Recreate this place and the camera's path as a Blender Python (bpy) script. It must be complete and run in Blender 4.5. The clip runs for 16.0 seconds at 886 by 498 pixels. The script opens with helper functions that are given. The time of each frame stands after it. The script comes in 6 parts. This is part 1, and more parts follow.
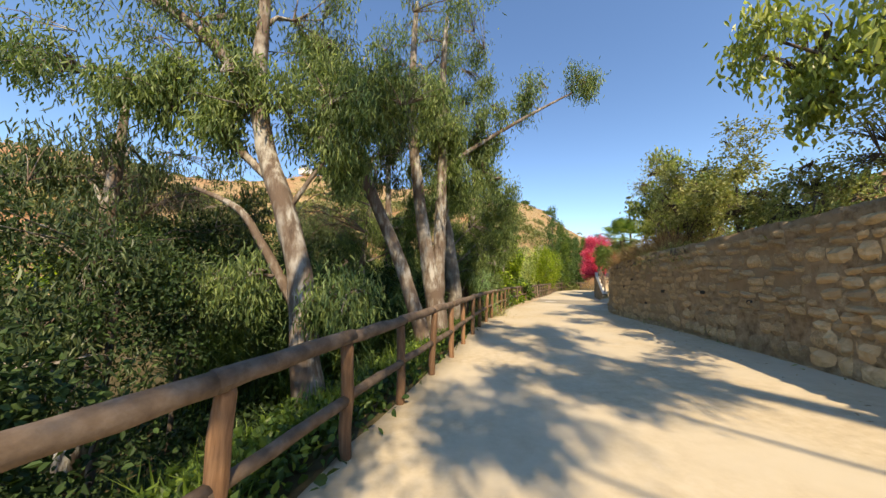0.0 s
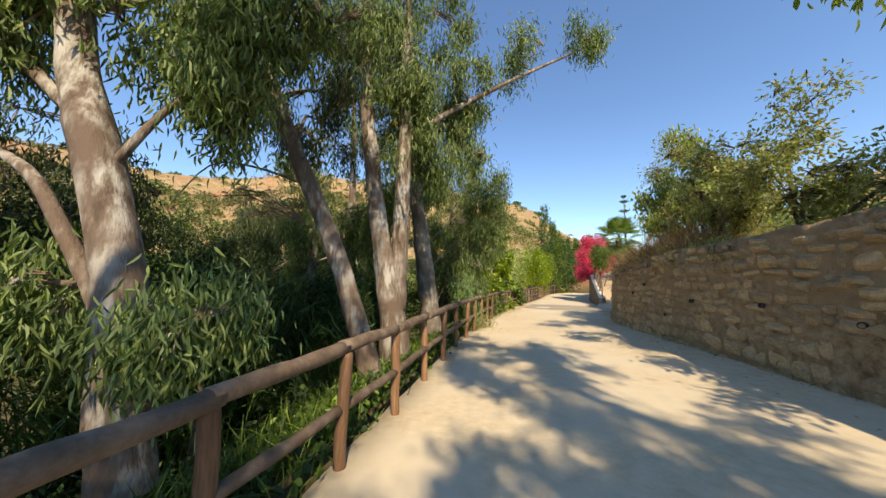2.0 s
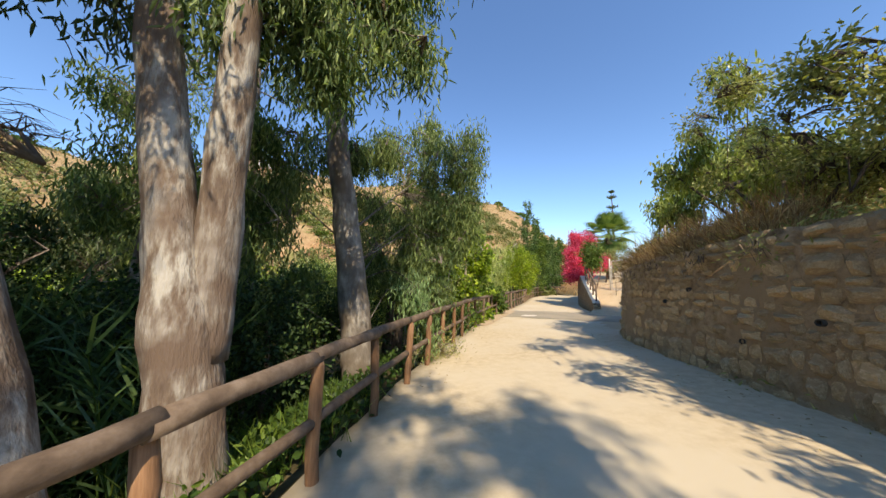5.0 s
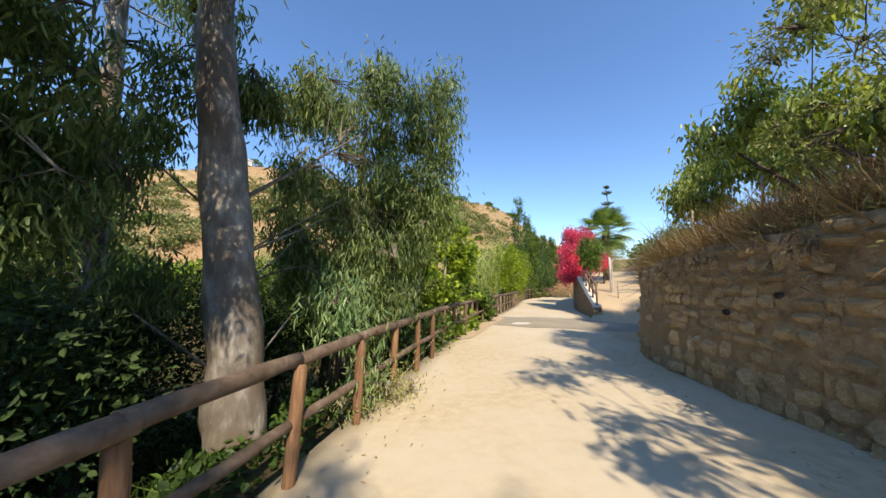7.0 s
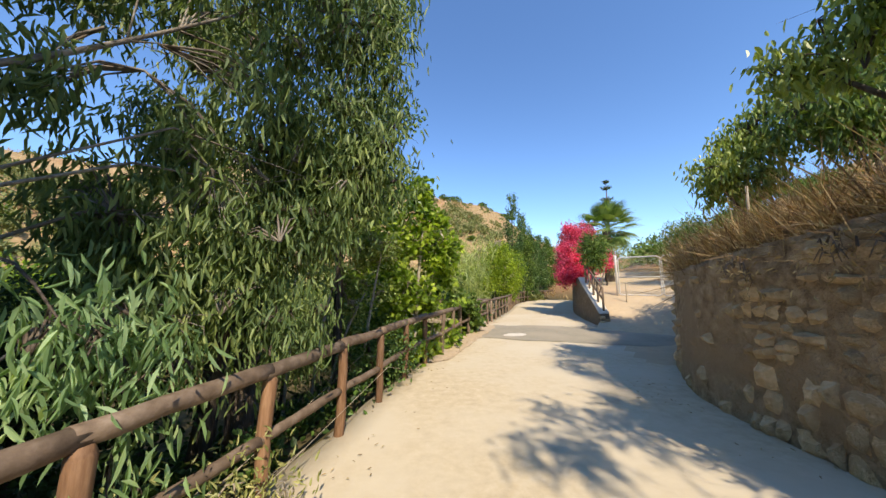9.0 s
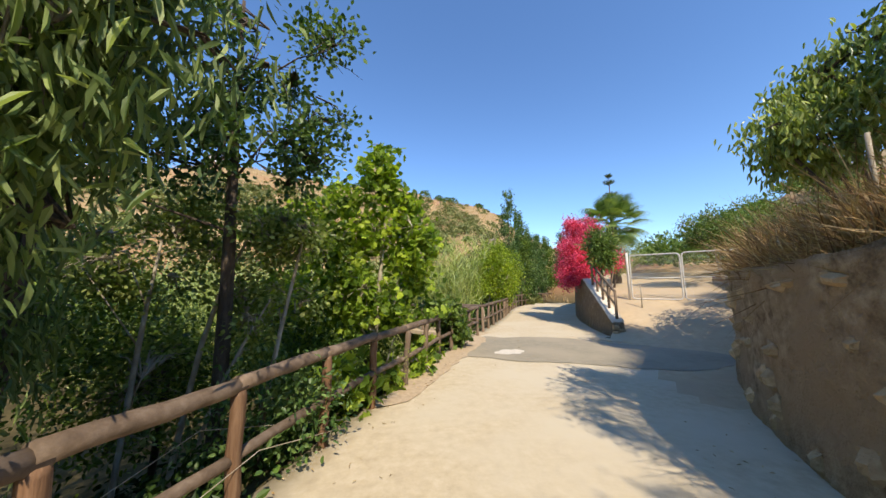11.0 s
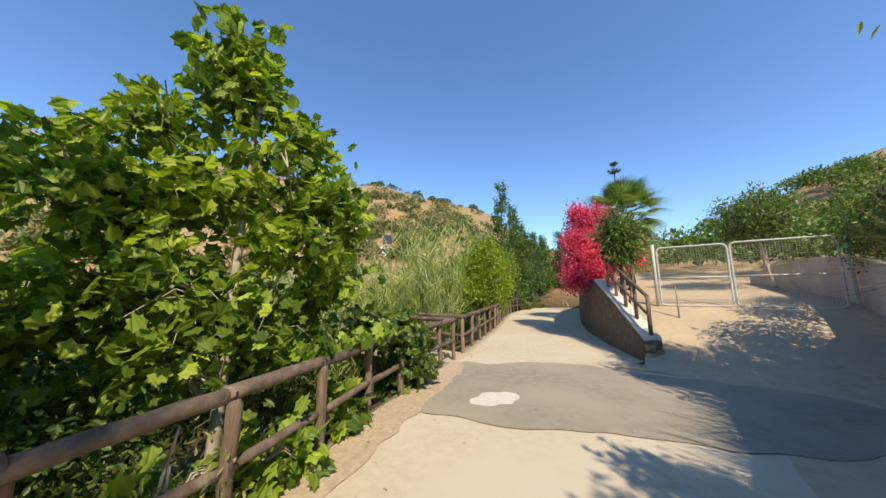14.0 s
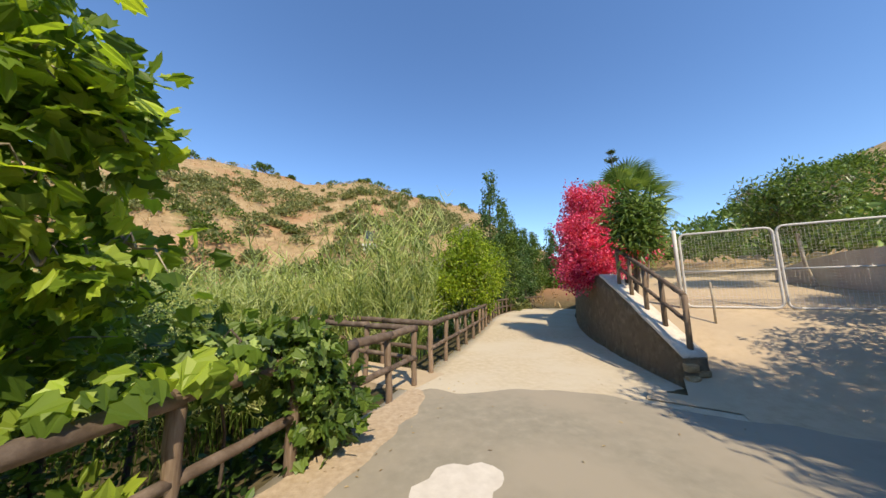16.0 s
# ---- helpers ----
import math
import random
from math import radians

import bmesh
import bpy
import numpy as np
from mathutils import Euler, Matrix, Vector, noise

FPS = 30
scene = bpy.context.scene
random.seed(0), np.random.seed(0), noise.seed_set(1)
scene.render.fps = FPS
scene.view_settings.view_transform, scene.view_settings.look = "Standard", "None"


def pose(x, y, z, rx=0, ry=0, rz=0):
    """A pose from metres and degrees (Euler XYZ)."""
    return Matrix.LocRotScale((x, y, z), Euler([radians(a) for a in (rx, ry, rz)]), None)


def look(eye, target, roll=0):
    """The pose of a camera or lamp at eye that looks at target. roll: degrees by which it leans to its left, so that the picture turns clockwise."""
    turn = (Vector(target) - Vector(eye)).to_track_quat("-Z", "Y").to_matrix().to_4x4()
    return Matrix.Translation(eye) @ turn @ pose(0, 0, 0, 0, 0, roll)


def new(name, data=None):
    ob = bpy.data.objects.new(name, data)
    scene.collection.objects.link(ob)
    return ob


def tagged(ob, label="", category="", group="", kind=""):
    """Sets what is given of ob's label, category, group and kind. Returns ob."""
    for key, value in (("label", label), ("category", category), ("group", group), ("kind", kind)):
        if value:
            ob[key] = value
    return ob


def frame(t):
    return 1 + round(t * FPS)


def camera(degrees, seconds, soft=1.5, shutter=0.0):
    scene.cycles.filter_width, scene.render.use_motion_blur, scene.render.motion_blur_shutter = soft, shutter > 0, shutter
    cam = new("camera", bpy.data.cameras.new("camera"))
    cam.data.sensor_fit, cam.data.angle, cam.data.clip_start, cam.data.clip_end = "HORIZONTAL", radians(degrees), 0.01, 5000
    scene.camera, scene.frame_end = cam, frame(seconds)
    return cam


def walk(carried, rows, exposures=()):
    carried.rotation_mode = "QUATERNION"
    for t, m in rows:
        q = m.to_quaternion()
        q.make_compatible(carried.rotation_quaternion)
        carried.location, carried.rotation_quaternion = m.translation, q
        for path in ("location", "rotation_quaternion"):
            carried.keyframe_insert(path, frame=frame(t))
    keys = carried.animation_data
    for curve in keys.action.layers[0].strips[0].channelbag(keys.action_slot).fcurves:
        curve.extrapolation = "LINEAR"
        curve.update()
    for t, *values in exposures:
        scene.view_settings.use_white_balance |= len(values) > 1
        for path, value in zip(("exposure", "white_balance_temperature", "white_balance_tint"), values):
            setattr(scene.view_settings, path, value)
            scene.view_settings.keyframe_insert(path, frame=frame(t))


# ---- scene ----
cam = camera(113.0, 16.0)
# t, x, y, z, yaw, pitch, roll
ROWS = [
    (0.0, -0.210, -0.607, 1.440, 0.76, 5.48, 0.91),
    (0.5, -0.064, -0.130, 1.470, 0.49, 5.57, 0.96),
    (1.0, 0.078, 0.363, 1.493, 0.12, 5.65, 0.99),
    (1.5, 0.219, 0.870, 1.511, -0.33, 5.72, 1.00),
    (2.0, 0.360, 1.388, 1.525, -0.84, 5.78, 1.01),
    (2.5, 0.504, 1.915, 1.535, -1.39, 5.85, 1.00),
    (3.0, 0.653, 2.448, 1.543, -1.96, 5.91, 0.98),
    (3.5, 0.806, 2.985, 1.548, -2.54, 5.97, 0.95),
    (4.0, 0.965, 3.524, 1.552, -3.12, 6.04, 0.91),
    (4.5, 1.130, 4.063, 1.555, -3.68, 6.11, 0.86),
    (5.0, 1.301, 4.600, 1.558, -4.21, 6.18, 0.80),
    (5.5, 1.478, 5.136, 1.560, -4.71, 6.26, 0.74),
    (6.0, 1.662, 5.667, 1.563, -5.17, 6.34, 0.67),
    (6.5, 1.850, 6.193, 1.566, -5.58, 6.43, 0.59),
    (7.0, 2.043, 6.714, 1.570, -5.95, 6.53, 0.52),
    (7.5, 2.240, 7.229, 1.575, -6.27, 6.63, 0.43),
    (8.0, 2.440, 7.738, 1.581, -6.55, 6.74, 0.35),
    (8.5, 2.642, 8.240, 1.587, -6.78, 6.85, 0.27),
    (9.0, 2.846, 8.735, 1.595, -6.97, 6.97, 0.18),
    (9.5, 3.051, 9.224, 1.603, -7.13, 7.09, 0.10),
    (10.0, 3.256, 9.707, 1.612, -7.25, 7.22, 0.02),
    (10.5, 3.460, 10.185, 1.620, -7.35, 7.34, -0.06),
    (11.0, 3.664, 10.659, 1.629, -7.44, 7.47, -0.13),
    (11.5, 3.867, 11.129, 1.637, -7.52, 7.59, -0.20),
    (12.0, 4.068, 11.597, 1.643, -7.61, 7.70, -0.26),
    (12.5, 4.269, 12.065, 1.649, -7.71, 7.81, -0.32),
    (13.0, 4.470, 12.533, 1.651, -7.85, 7.91, -0.37),
    (13.5, 4.672, 13.005, 1.651, -8.03, 8.00, -0.41),
    (14.0, 4.875, 13.481, 1.647, -8.26, 8.08, -0.44),
    (14.5, 5.083, 13.965, 1.638, -8.57, 8.13, -0.46),
    (15.0, 5.296, 14.458, 1.624, -8.97, 8.16, -0.47),
    (15.5, 5.517, 14.964, 1.603, -9.48, 8.17, -0.46),
    (16.0, 5.749, 15.485, 1.575, -10.10, 8.15, -0.45),
]
walk(cam, [(t, pose(x, y, z, 90 + pitch, 0, yaw) @ pose(0, 0, 0, 0, 0, roll)) for t, x, y, z, yaw, pitch, roll in ROWS],
     [(0.0, 1.0, 8650, 13), (4.0, 0.95, 8000, 13), (8.0, 0.97, 7350, 13), (12.5, 0.83, 7150, 12), (16.0, 0.77, 7350, 12)])

# ---- light ----
SUN_WAY = Vector((0.15, -0.95, 1.0)).normalized()      # towards the sun
world = bpy.data.worlds.new("sky")
scene.world = world
world.use_nodes = True
wn = world.node_tree
wn.nodes.clear()
sky = wn.nodes.new("ShaderNodeTexSky")
sky.sky_type = "NISHITA"
sky.sun_disc = False
sky.sun_elevation = math.asin(SUN_WAY.z)
sky.sun_rotation = math.atan2(SUN_WAY.x, SUN_WAY.y)
sky.altitude = 300
sky.air_density, sky.dust_density, sky.ozone_density = 1.0, 0.05, 6.0
bg = wn.nodes.new("ShaderNodeBackground")
bg.inputs["Strength"].default_value = 0.15
wout = wn.nodes.new("ShaderNodeOutputWorld")
tone = wn.nodes.new("ShaderNodeHueSaturation")
tone.inputs["Hue"].default_value, tone.inputs["Saturation"].default_value = 0.502, 1.1
wn.links.new(sky.outputs[0], tone.inputs["Color"])
wn.links.new(tone.outputs[0], bg.inputs[0])
wn.links.new(bg.outputs[0], wout.inputs[0])
sun_data = bpy.data.lights.new("sun", "SUN")
sun_data.energy, sun_data.angle, sun_data.color = 3.3, radians(0.55), (1.0, 0.93, 0.8)
sun = new("sun", sun_data)
sun.matrix_world = look(SUN_WAY * 100, (0, 0, 0))


# ---- materials ----
def node_mat(name):
    m = bpy.data.materials.new(name)
    m.use_nodes = True
    nt = m.node_tree
    return m, nt, nt.nodes["Principled BSDF"]


def ramp(nt, stops, fac):
    r = nt.nodes.new("ShaderNodeValToRGB")
    el = r.color_ramp.elements
    while len(el) < len(stops):
        el.new(0.5)
    for e, (p, c) in zip(el, stops):
        e.position, e.color = p, (*c, 1)
    nt.links.new(fac, r.inputs[0])
    return r.outputs[0]


def noise_tex(nt, vec, scale, detail=5, rough=0.6, stretch=None):
    n = nt.nodes.new("ShaderNodeTexNoise")
    n.inputs["Scale"].default_value, n.inputs["Detail"].default_value, n.inputs["Roughness"].default_value = scale, detail, rough
    if stretch:
        mp = nt.nodes.new("ShaderNodeMapping")
        mp.inputs["Scale"].default_value = stretch
        nt.links.new(vec, mp.inputs[0])
        vec = mp.outputs[0]
    nt.links.new(vec, n.inputs["Vector"])
    return n.outputs[0]


def mix(nt, a, b, fac, mode="MIX"):
    x = nt.nodes.new("ShaderNodeMix")
    x.data_type, x.blend_type = "RGBA", mode
    for sock, v in ((x.inputs[6], a), (x.inputs[7], b), (x.inputs[0], fac)):
        if isinstance(v, (int, float)):
            sock.default_value = v
        elif isinstance(v, tuple):
            sock.default_value = (*v, 1)
        else:
            nt.links.new(v, sock)
    return x.outputs[2]


def surface(name, stops, scale, rough=0.85, big=None, big_scale=0.4, bump=0.4, bump_dist=0.01, stretch=None, random_tint=0.0, island=False, fine=60):
    """Noise-coloured surface: a ramp at grain size, larger stains over it, and fine relief."""
    m, nt, b = node_mat(name)
    pos = nt.nodes.new("ShaderNodeTexCoord").outputs["Object"]
    n1 = noise_tex(nt, pos, scale, 6, 0.65, stretch)
    col = ramp(nt, stops, n1)
    if big:
        n2 = noise_tex(nt, pos, big_scale, 4, 0.55)
        f = ramp(nt, [(0.42, (0, 0, 0)), (0.62, (1, 1, 1))], n2)
        col = mix(nt, col, big, f)
    if random_tint:
        src = nt.nodes.new("ShaderNodeNewGeometry").outputs["Random Per Island"] if island else nt.nodes.new("ShaderNodeObjectInfo").outputs["Random"]
        f = ramp(nt, [(0, (1 - random_tint,) * 3), (0.5, (1.0, 0.97, 0.93)), (1, (1 + random_tint * 1.3, 1 + random_tint * 1.15, 1 + random_tint * 0.9))], src)
        col = mix(nt, col, f, 1.0, "MULTIPLY")
    nt.links.new(col, b.inputs["Base Color"])
    b.inputs["Roughness"].default_value = rough
    b.inputs["Specular IOR Level"].default_value = 0.25
    n3 = noise_tex(nt, pos, fine, 4, 0.6, stretch)
    add = nt.nodes.new("ShaderNodeMath")
    add.operation = "MULTIPLY_ADD"
    nt.links.new(n1, add.inputs[0])
    add.inputs[1].default_value = 2.0
    nt.links.new(n3, add.inputs[2])
    bp = nt.nodes.new("ShaderNodeBump")
    bp.inputs["Strength"].default_value, bp.inputs["Distance"].default_value = bump, bump_dist
    nt.links.new(add.outputs[0], bp.inputs["Height"])
    nt.links.new(bp.outputs[0], b.inputs["Normal"])
    return m


def leaf_mat(name, dark, mid, light, rough=0.45, glow=0.35, single=False):
    """Leaf: colour varies leaf by leaf; light passes through the blade."""
    m, nt, b = node_mat(name)
    rnd = nt.nodes.new("ShaderNodeObjectInfo").outputs["Random"] if single else nt.nodes.new("ShaderNodeNewGeometry").outputs["Random Per Island"]
    pos = nt.nodes.new("ShaderNodeTexCoord").outputs["Object"]
    patch = noise_tex(nt, pos, 1.3, 3, 0.5)
    col = ramp(nt, [(0.0, dark), (0.5, mid), (0.93, light), (1.0, tuple(min(1, c * 1.3) for c in light))], rnd)
    f = ramp(nt, [(0.35, (0.8, 0.86, 0.8)), (0.7, (1.2, 1.15, 0.95))], patch)
    col = mix(nt, col, f, 1.0, "MULTIPLY")
    nt.links.new(col, b.inputs["Base Color"])
    b.inputs["Roughness"].default_value = rough
    b.inputs["Specular IOR Level"].default_value = 0.35
    tr = nt.nodes.new("ShaderNodeBsdfTranslucent")
    tcol = mix(nt, col, (1.25, 1.3, 0.55), 1.0, "MULTIPLY")
    nt.links.new(tcol, tr.inputs[0])
    ms = nt.nodes.new("ShaderNodeMixShader")
    ms.inputs[0].default_value = glow
    nt.links.new(b.outputs[0], ms.inputs[1])
    nt.links.new(tr.outputs[0], ms.inputs[2])
    nt.links.new(ms.outputs[0], nt.nodes["Material Output"].inputs[0])
    return m


M = {}
M["path"] = surface("sandy_concrete", [(0.3, (0.44, 0.355, 0.235)), (0.5, (0.515, 0.425, 0.285)), (0.7, (0.58, 0.49, 0.345))], 7, 0.92, big=(0.55, 0.475, 0.345), big_scale=0.45, bump=0.35, bump_dist=0.006, fine=130)
M["patch"] = surface("grey_concrete", [(0.3, (0.25, 0.22, 0.16)), (0.55, (0.295, 0.26, 0.19)), (0.75, (0.35, 0.305, 0.225))], 6, 0.9, big=(0.34, 0.29, 0.21), big_scale=0.7, bump=0.3, bump_dist=0.005, fine=140)
M["pale"] = surface("pale_concrete", [(0.3, (0.55, 0.49, 0.4)), (0.7, (0.66, 0.6, 0.5))], 8, 0.9, bump=0.3, bump_dist=0.004, fine=140)
M["dust"] = surface("brown_dust", [(0.3, (0.38, 0.28, 0.175)), (0.5, (0.46, 0.35, 0.23)), (0.7, (0.54, 0.42, 0.285))], 14, 0.95, bump=0.6, bump_dist=0.01, fine=90)
M["drive"] = surface("drive_concrete", [(0.3, (0.43, 0.32, 0.195)), (0.5, (0.51, 0.39, 0.245)), (0.75, (0.57, 0.445, 0.29))], 5, 0.92, big=(0.45, 0.35, 0.23), big_scale=0.5, bump=0.4, bump_dist=0.008, fine=110)
M["earth"] = surface("dry_earth", [(0.3, (0.2, 0.135, 0.075)), (0.5, (0.29, 0.2, 0.115)), (0.7, (0.37, 0.27, 0.15))], 2.2, 0.95, big=(0.17, 0.15, 0.06), big_scale=0.25, bump=0.8, bump_dist=0.03, fine=30)
M["stone"] = surface("rubble_stone", [(0.3, (0.34, 0.235, 0.125)), (0.48, (0.56, 0.41, 0.235)), (0.7, (0.74, 0.58, 0.37))], 9, 0.9, big=(0.5, 0.35, 0.195), big_scale=2.6, bump=0.8, bump_dist=0.02, random_tint=0.22, fine=55)
M["stone_joined"] = surface("rubble_stone_far", [(0.3, (0.34, 0.235, 0.125)), (0.48, (0.56, 0.41, 0.235)), (0.7, (0.74, 0.58, 0.37))], 9, 0.9, big=(0.5, 0.35, 0.195), big_scale=2.6, bump=0.8, bump_dist=0.02, random_tint=0.22, island=True, fine=55)
M["mortar"] = surface("earth_mortar", [(0.34, (0.2, 0.13, 0.068)), (0.48, (0.4, 0.275, 0.155)), (0.66, (0.6, 0.45, 0.28))], 6, 0.95, big=(0.42, 0.29, 0.165), big_scale=0.9, bump=1.0, bump_dist=0.05, fine=40)
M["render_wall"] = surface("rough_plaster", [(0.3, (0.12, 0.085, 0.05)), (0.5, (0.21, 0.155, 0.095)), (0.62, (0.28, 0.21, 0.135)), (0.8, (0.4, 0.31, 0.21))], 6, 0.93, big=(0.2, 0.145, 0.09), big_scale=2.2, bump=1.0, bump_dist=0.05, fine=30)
M["cap"] = surface("pale_coping", [(0.3, (0.55, 0.48, 0.38)), (0.7, (0.7, 0.62, 0.5))], 12, 0.9, bump=0.6, bump_dist=0.01, fine=70)
M["white_wall"] = surface("dirty_whitewash", [(0.3, (0.52, 0.45, 0.35)), (0.6, (0.62, 0.55, 0.44)), (0.8, (0.68, 0.61, 0.5))], 3, 0.9, big=(0.5, 0.42, 0.34), big_scale=0.8, bump=0.3, bump_dist=0.006)
M["rail"] = surface("weathered_rail", [(0.3, (0.075, 0.052, 0.036)), (0.5, (0.135, 0.098, 0.07)), (0.72, (0.22, 0.17, 0.13))], 7, 0.75, bump=0.5, bump_dist=0.004, stretch=(1, 1, 1), random_tint=0.15, fine=45)
M["post"] = surface("stained_post", [(0.3, (0.12, 0.065, 0.036)), (0.5, (0.2, 0.112, 0.062)), (0.75, (0.3, 0.185, 0.11))], 5, 0.7, bump=0.5, bump_dist=0.004, stretch=(8, 8, 0.7), random_tint=0.3, fine=12)
M["post_grey"] = surface("weathered_post", [(0.3, (0.13, 0.085, 0.055)), (0.5, (0.2, 0.145, 0.1)), (0.75, (0.29, 0.22, 0.16))], 5, 0.75, bump=0.5, bump_dist=0.004, stretch=(8, 8, 0.7), random_tint=0.25, fine=12)
M["bark"] = surface("gum_bark", [(0.32, (0.08, 0.055, 0.04)), (0.44, (0.17, 0.125, 0.09)), (0.5, (0.27, 0.235, 0.19)), (0.56, (0.41, 0.38, 0.32)), (0.72, (0.51, 0.475, 0.41))], 2.6, 0.85, big=(0.15, 0.105, 0.075), big_scale=1.6, bump=0.7, bump_dist=0.02, stretch=(3.2, 3.2, 0.8), fine=16)
M["bark_smooth"] = surface("smooth_gum_bark", [(0.3, (0.12, 0.1, 0.08)), (0.47, (0.2, 0.175, 0.145)), (0.56, (0.29, 0.265, 0.225)), (0.72, (0.44, 0.405, 0.35))], 3.4, 0.8, big=(0.15, 0.12, 0.09), big_scale=2.0, bump=0.6, bump_dist=0.012, stretch=(2.5, 2.5, 1.0), fine=18)
M["bark_dark"] = surface("brown_bark", [(0.3, (0.06, 0.045, 0.035)), (0.6, (0.13, 0.1, 0.075)), (0.8, (0.2, 0.16, 0.12))], 5, 0.9, bump=0.8, bump_dist=0.015, stretch=(3, 3, 0.8), fine=20)
M["bark_pale"] = surface("pale_stem", [(0.3, (0.25, 0.2, 0.14)), (0.7, (0.48, 0.42, 0.32))], 6, 0.8, bump=0.4, bump_dist=0.005, fine=30)
M["metal"] = surface("galvanised_steel", [(0.3, (0.5, 0.48, 0.44)), (0.7, (0.66, 0.63, 0.58))], 15, 0.45, bump=0.1, bump_dist=0.001)
M["house_white"] = surface("white_paint", [(0.3, (0.7, 0.68, 0.64)), (0.7, (0.8, 0.78, 0.75))], 1.5, 0.8, bump=0.1)
M["dark_glass"] = surface("dark_pane", [(0.3, (0.03, 0.04, 0.05)), (0.7, (0.06, 0.07, 0.08))], 1.5, 0.15, bump=0.0)
M["drain"] = surface("drain_plastic", [(0.3, (0.03, 0.025, 0.02)), (0.7, (0.07, 0.06, 0.05))], 20, 0.6, bump=0.2, bump_dist=0.002)
M["roof"] = surface("roof_tile", [(0.3, (0.35, 0.15, 0.09)), (0.7, (0.5, 0.26, 0.17))], 3, 0.85, bump=0.4)
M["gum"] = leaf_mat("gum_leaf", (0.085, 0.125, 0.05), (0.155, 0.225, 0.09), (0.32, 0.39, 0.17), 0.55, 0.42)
# Lighter gum leaf: sun on the hanging boughs is put into the colour.
M["gum_sunlit"] = leaf_mat("sunlit_gum_leaf", (0.16, 0.26, 0.11), (0.27, 0.4, 0.2), (0.42, 0.54, 0.3), 0.5, 0.42)
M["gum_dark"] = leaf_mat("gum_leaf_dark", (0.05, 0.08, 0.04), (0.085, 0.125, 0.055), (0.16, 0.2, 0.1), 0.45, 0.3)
M["plane"] = leaf_mat("plane_leaf", (0.085, 0.145, 0.022), (0.19, 0.285, 0.038), (0.42, 0.52, 0.075), 0.45, 0.5)
M["plane_single"] = leaf_mat("plane_leaf_single", (0.085, 0.145, 0.022), (0.19, 0.285, 0.038), (0.42, 0.52, 0.075), 0.45, 0.5, True)
M["vine_single"] = leaf_mat("vine_leaf_single", (0.075, 0.115, 0.035), (0.15, 0.21, 0.065), (0.36, 0.46, 0.14), 0.4, 0.35, True)
M["lush"] = leaf_mat("lush_leaf", (0.045, 0.085, 0.015), (0.095, 0.16, 0.03), (0.19, 0.27, 0.055), 0.45, 0.35)
# Near-black leaf: the deep shade under the trees is put into its colour.
M["painted_shade_leaf"] = leaf_mat("painted_shade_leaf", (0.015, 0.032, 0.01), (0.026, 0.055, 0.016), (0.055, 0.1, 0.028), 0.7, 0.25)
# Bank undergrowth, its green lowered to hold the tree shade.
M["ivy"] = leaf_mat("undergrowth_leaf", (0.02, 0.045, 0.011), (0.04, 0.08, 0.018), (0.09, 0.16, 0.035), 0.5, 0.3)
M["poplar"] = leaf_mat("poplar_leaf", (0.04, 0.085, 0.025), (0.075, 0.14, 0.04), (0.16, 0.24, 0.08), 0.38, 0.3)
M["lime"] = leaf_mat("lime_leaf", (0.13, 0.2, 0.015), (0.23, 0.33, 0.025), (0.4, 0.47, 0.05), 0.5, 0.4)
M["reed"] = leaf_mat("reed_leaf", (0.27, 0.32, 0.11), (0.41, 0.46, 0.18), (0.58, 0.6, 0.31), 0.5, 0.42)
# Reed leaf again, with the shade of the trees put into its green.
M["reed_shaded"] = leaf_mat("shaded_cane_leaf", (0.04, 0.085, 0.035), (0.07, 0.135, 0.05), (0.14, 0.22, 0.09), 0.45, 0.3)
M["pink"] = leaf_mat("pink_bract", (0.5, 0.025, 0.1), (0.72, 0.06, 0.2), (0.85, 0.2, 0.36), 0.6, 0.35)
M["olive"] = leaf_mat("olive_leaf", (0.16, 0.18, 0.065), (0.28, 0.3, 0.12), (0.44, 0.43, 0.22), 0.5, 0.36)
M["broad"] = leaf_mat("broad_leaf", (0.06, 0.11, 0.025), (0.11, 0.18, 0.045), (0.22, 0.3, 0.09), 0.35, 0.3)
M["avocado"] = leaf_mat("avocado_leaf", (0.14, 0.185, 0.045), (0.26, 0.32, 0.085), (0.44, 0.49, 0.18), 0.35, 0.4)
# Brighter copy of the poplar leaf, with sunlight put into its colour.
M["poplar_sunlit"] = leaf_mat("sunlit_poplar_leaf", (0.12, 0.17, 0.045), (0.21, 0.27, 0.08), (0.42, 0.46, 0.18), 0.38, 0.42)
M["dry"] = leaf_mat("dry_grass", (0.28, 0.17, 0.09), (0.44, 0.29, 0.16), (0.6, 0.45, 0.28), 0.8, 0.25)
M["brush"] = leaf_mat("dry_brush_twig", (0.17, 0.09, 0.05), (0.31, 0.185, 0.1), (0.46, 0.32, 0.19), 0.85, 0.2)
M["scrub"] = leaf_mat("hill_scrub", (0.1, 0.12, 0.045), (0.18, 0.2, 0.08), (0.3, 0.3, 0.14), 0.7, 0.25)
M["palm"] = leaf_mat("palm_leaf", (0.08, 0.14, 0.04), (0.14, 0.22, 0.06), (0.26, 0.34, 0.12), 0.4, 0.3)
M["litter"] = leaf_mat("dead_leaf", (0.2, 0.12, 0.06), (0.34, 0.23, 0.12), (0.52, 0.4, 0.25), 0.8, 0.1)
M["twig"] = surface("dead_twig", [(0.3, (0.13, 0.095, 0.065)), (0.7, (0.24, 0.18, 0.13))], 10, 0.9, bump=0.3)


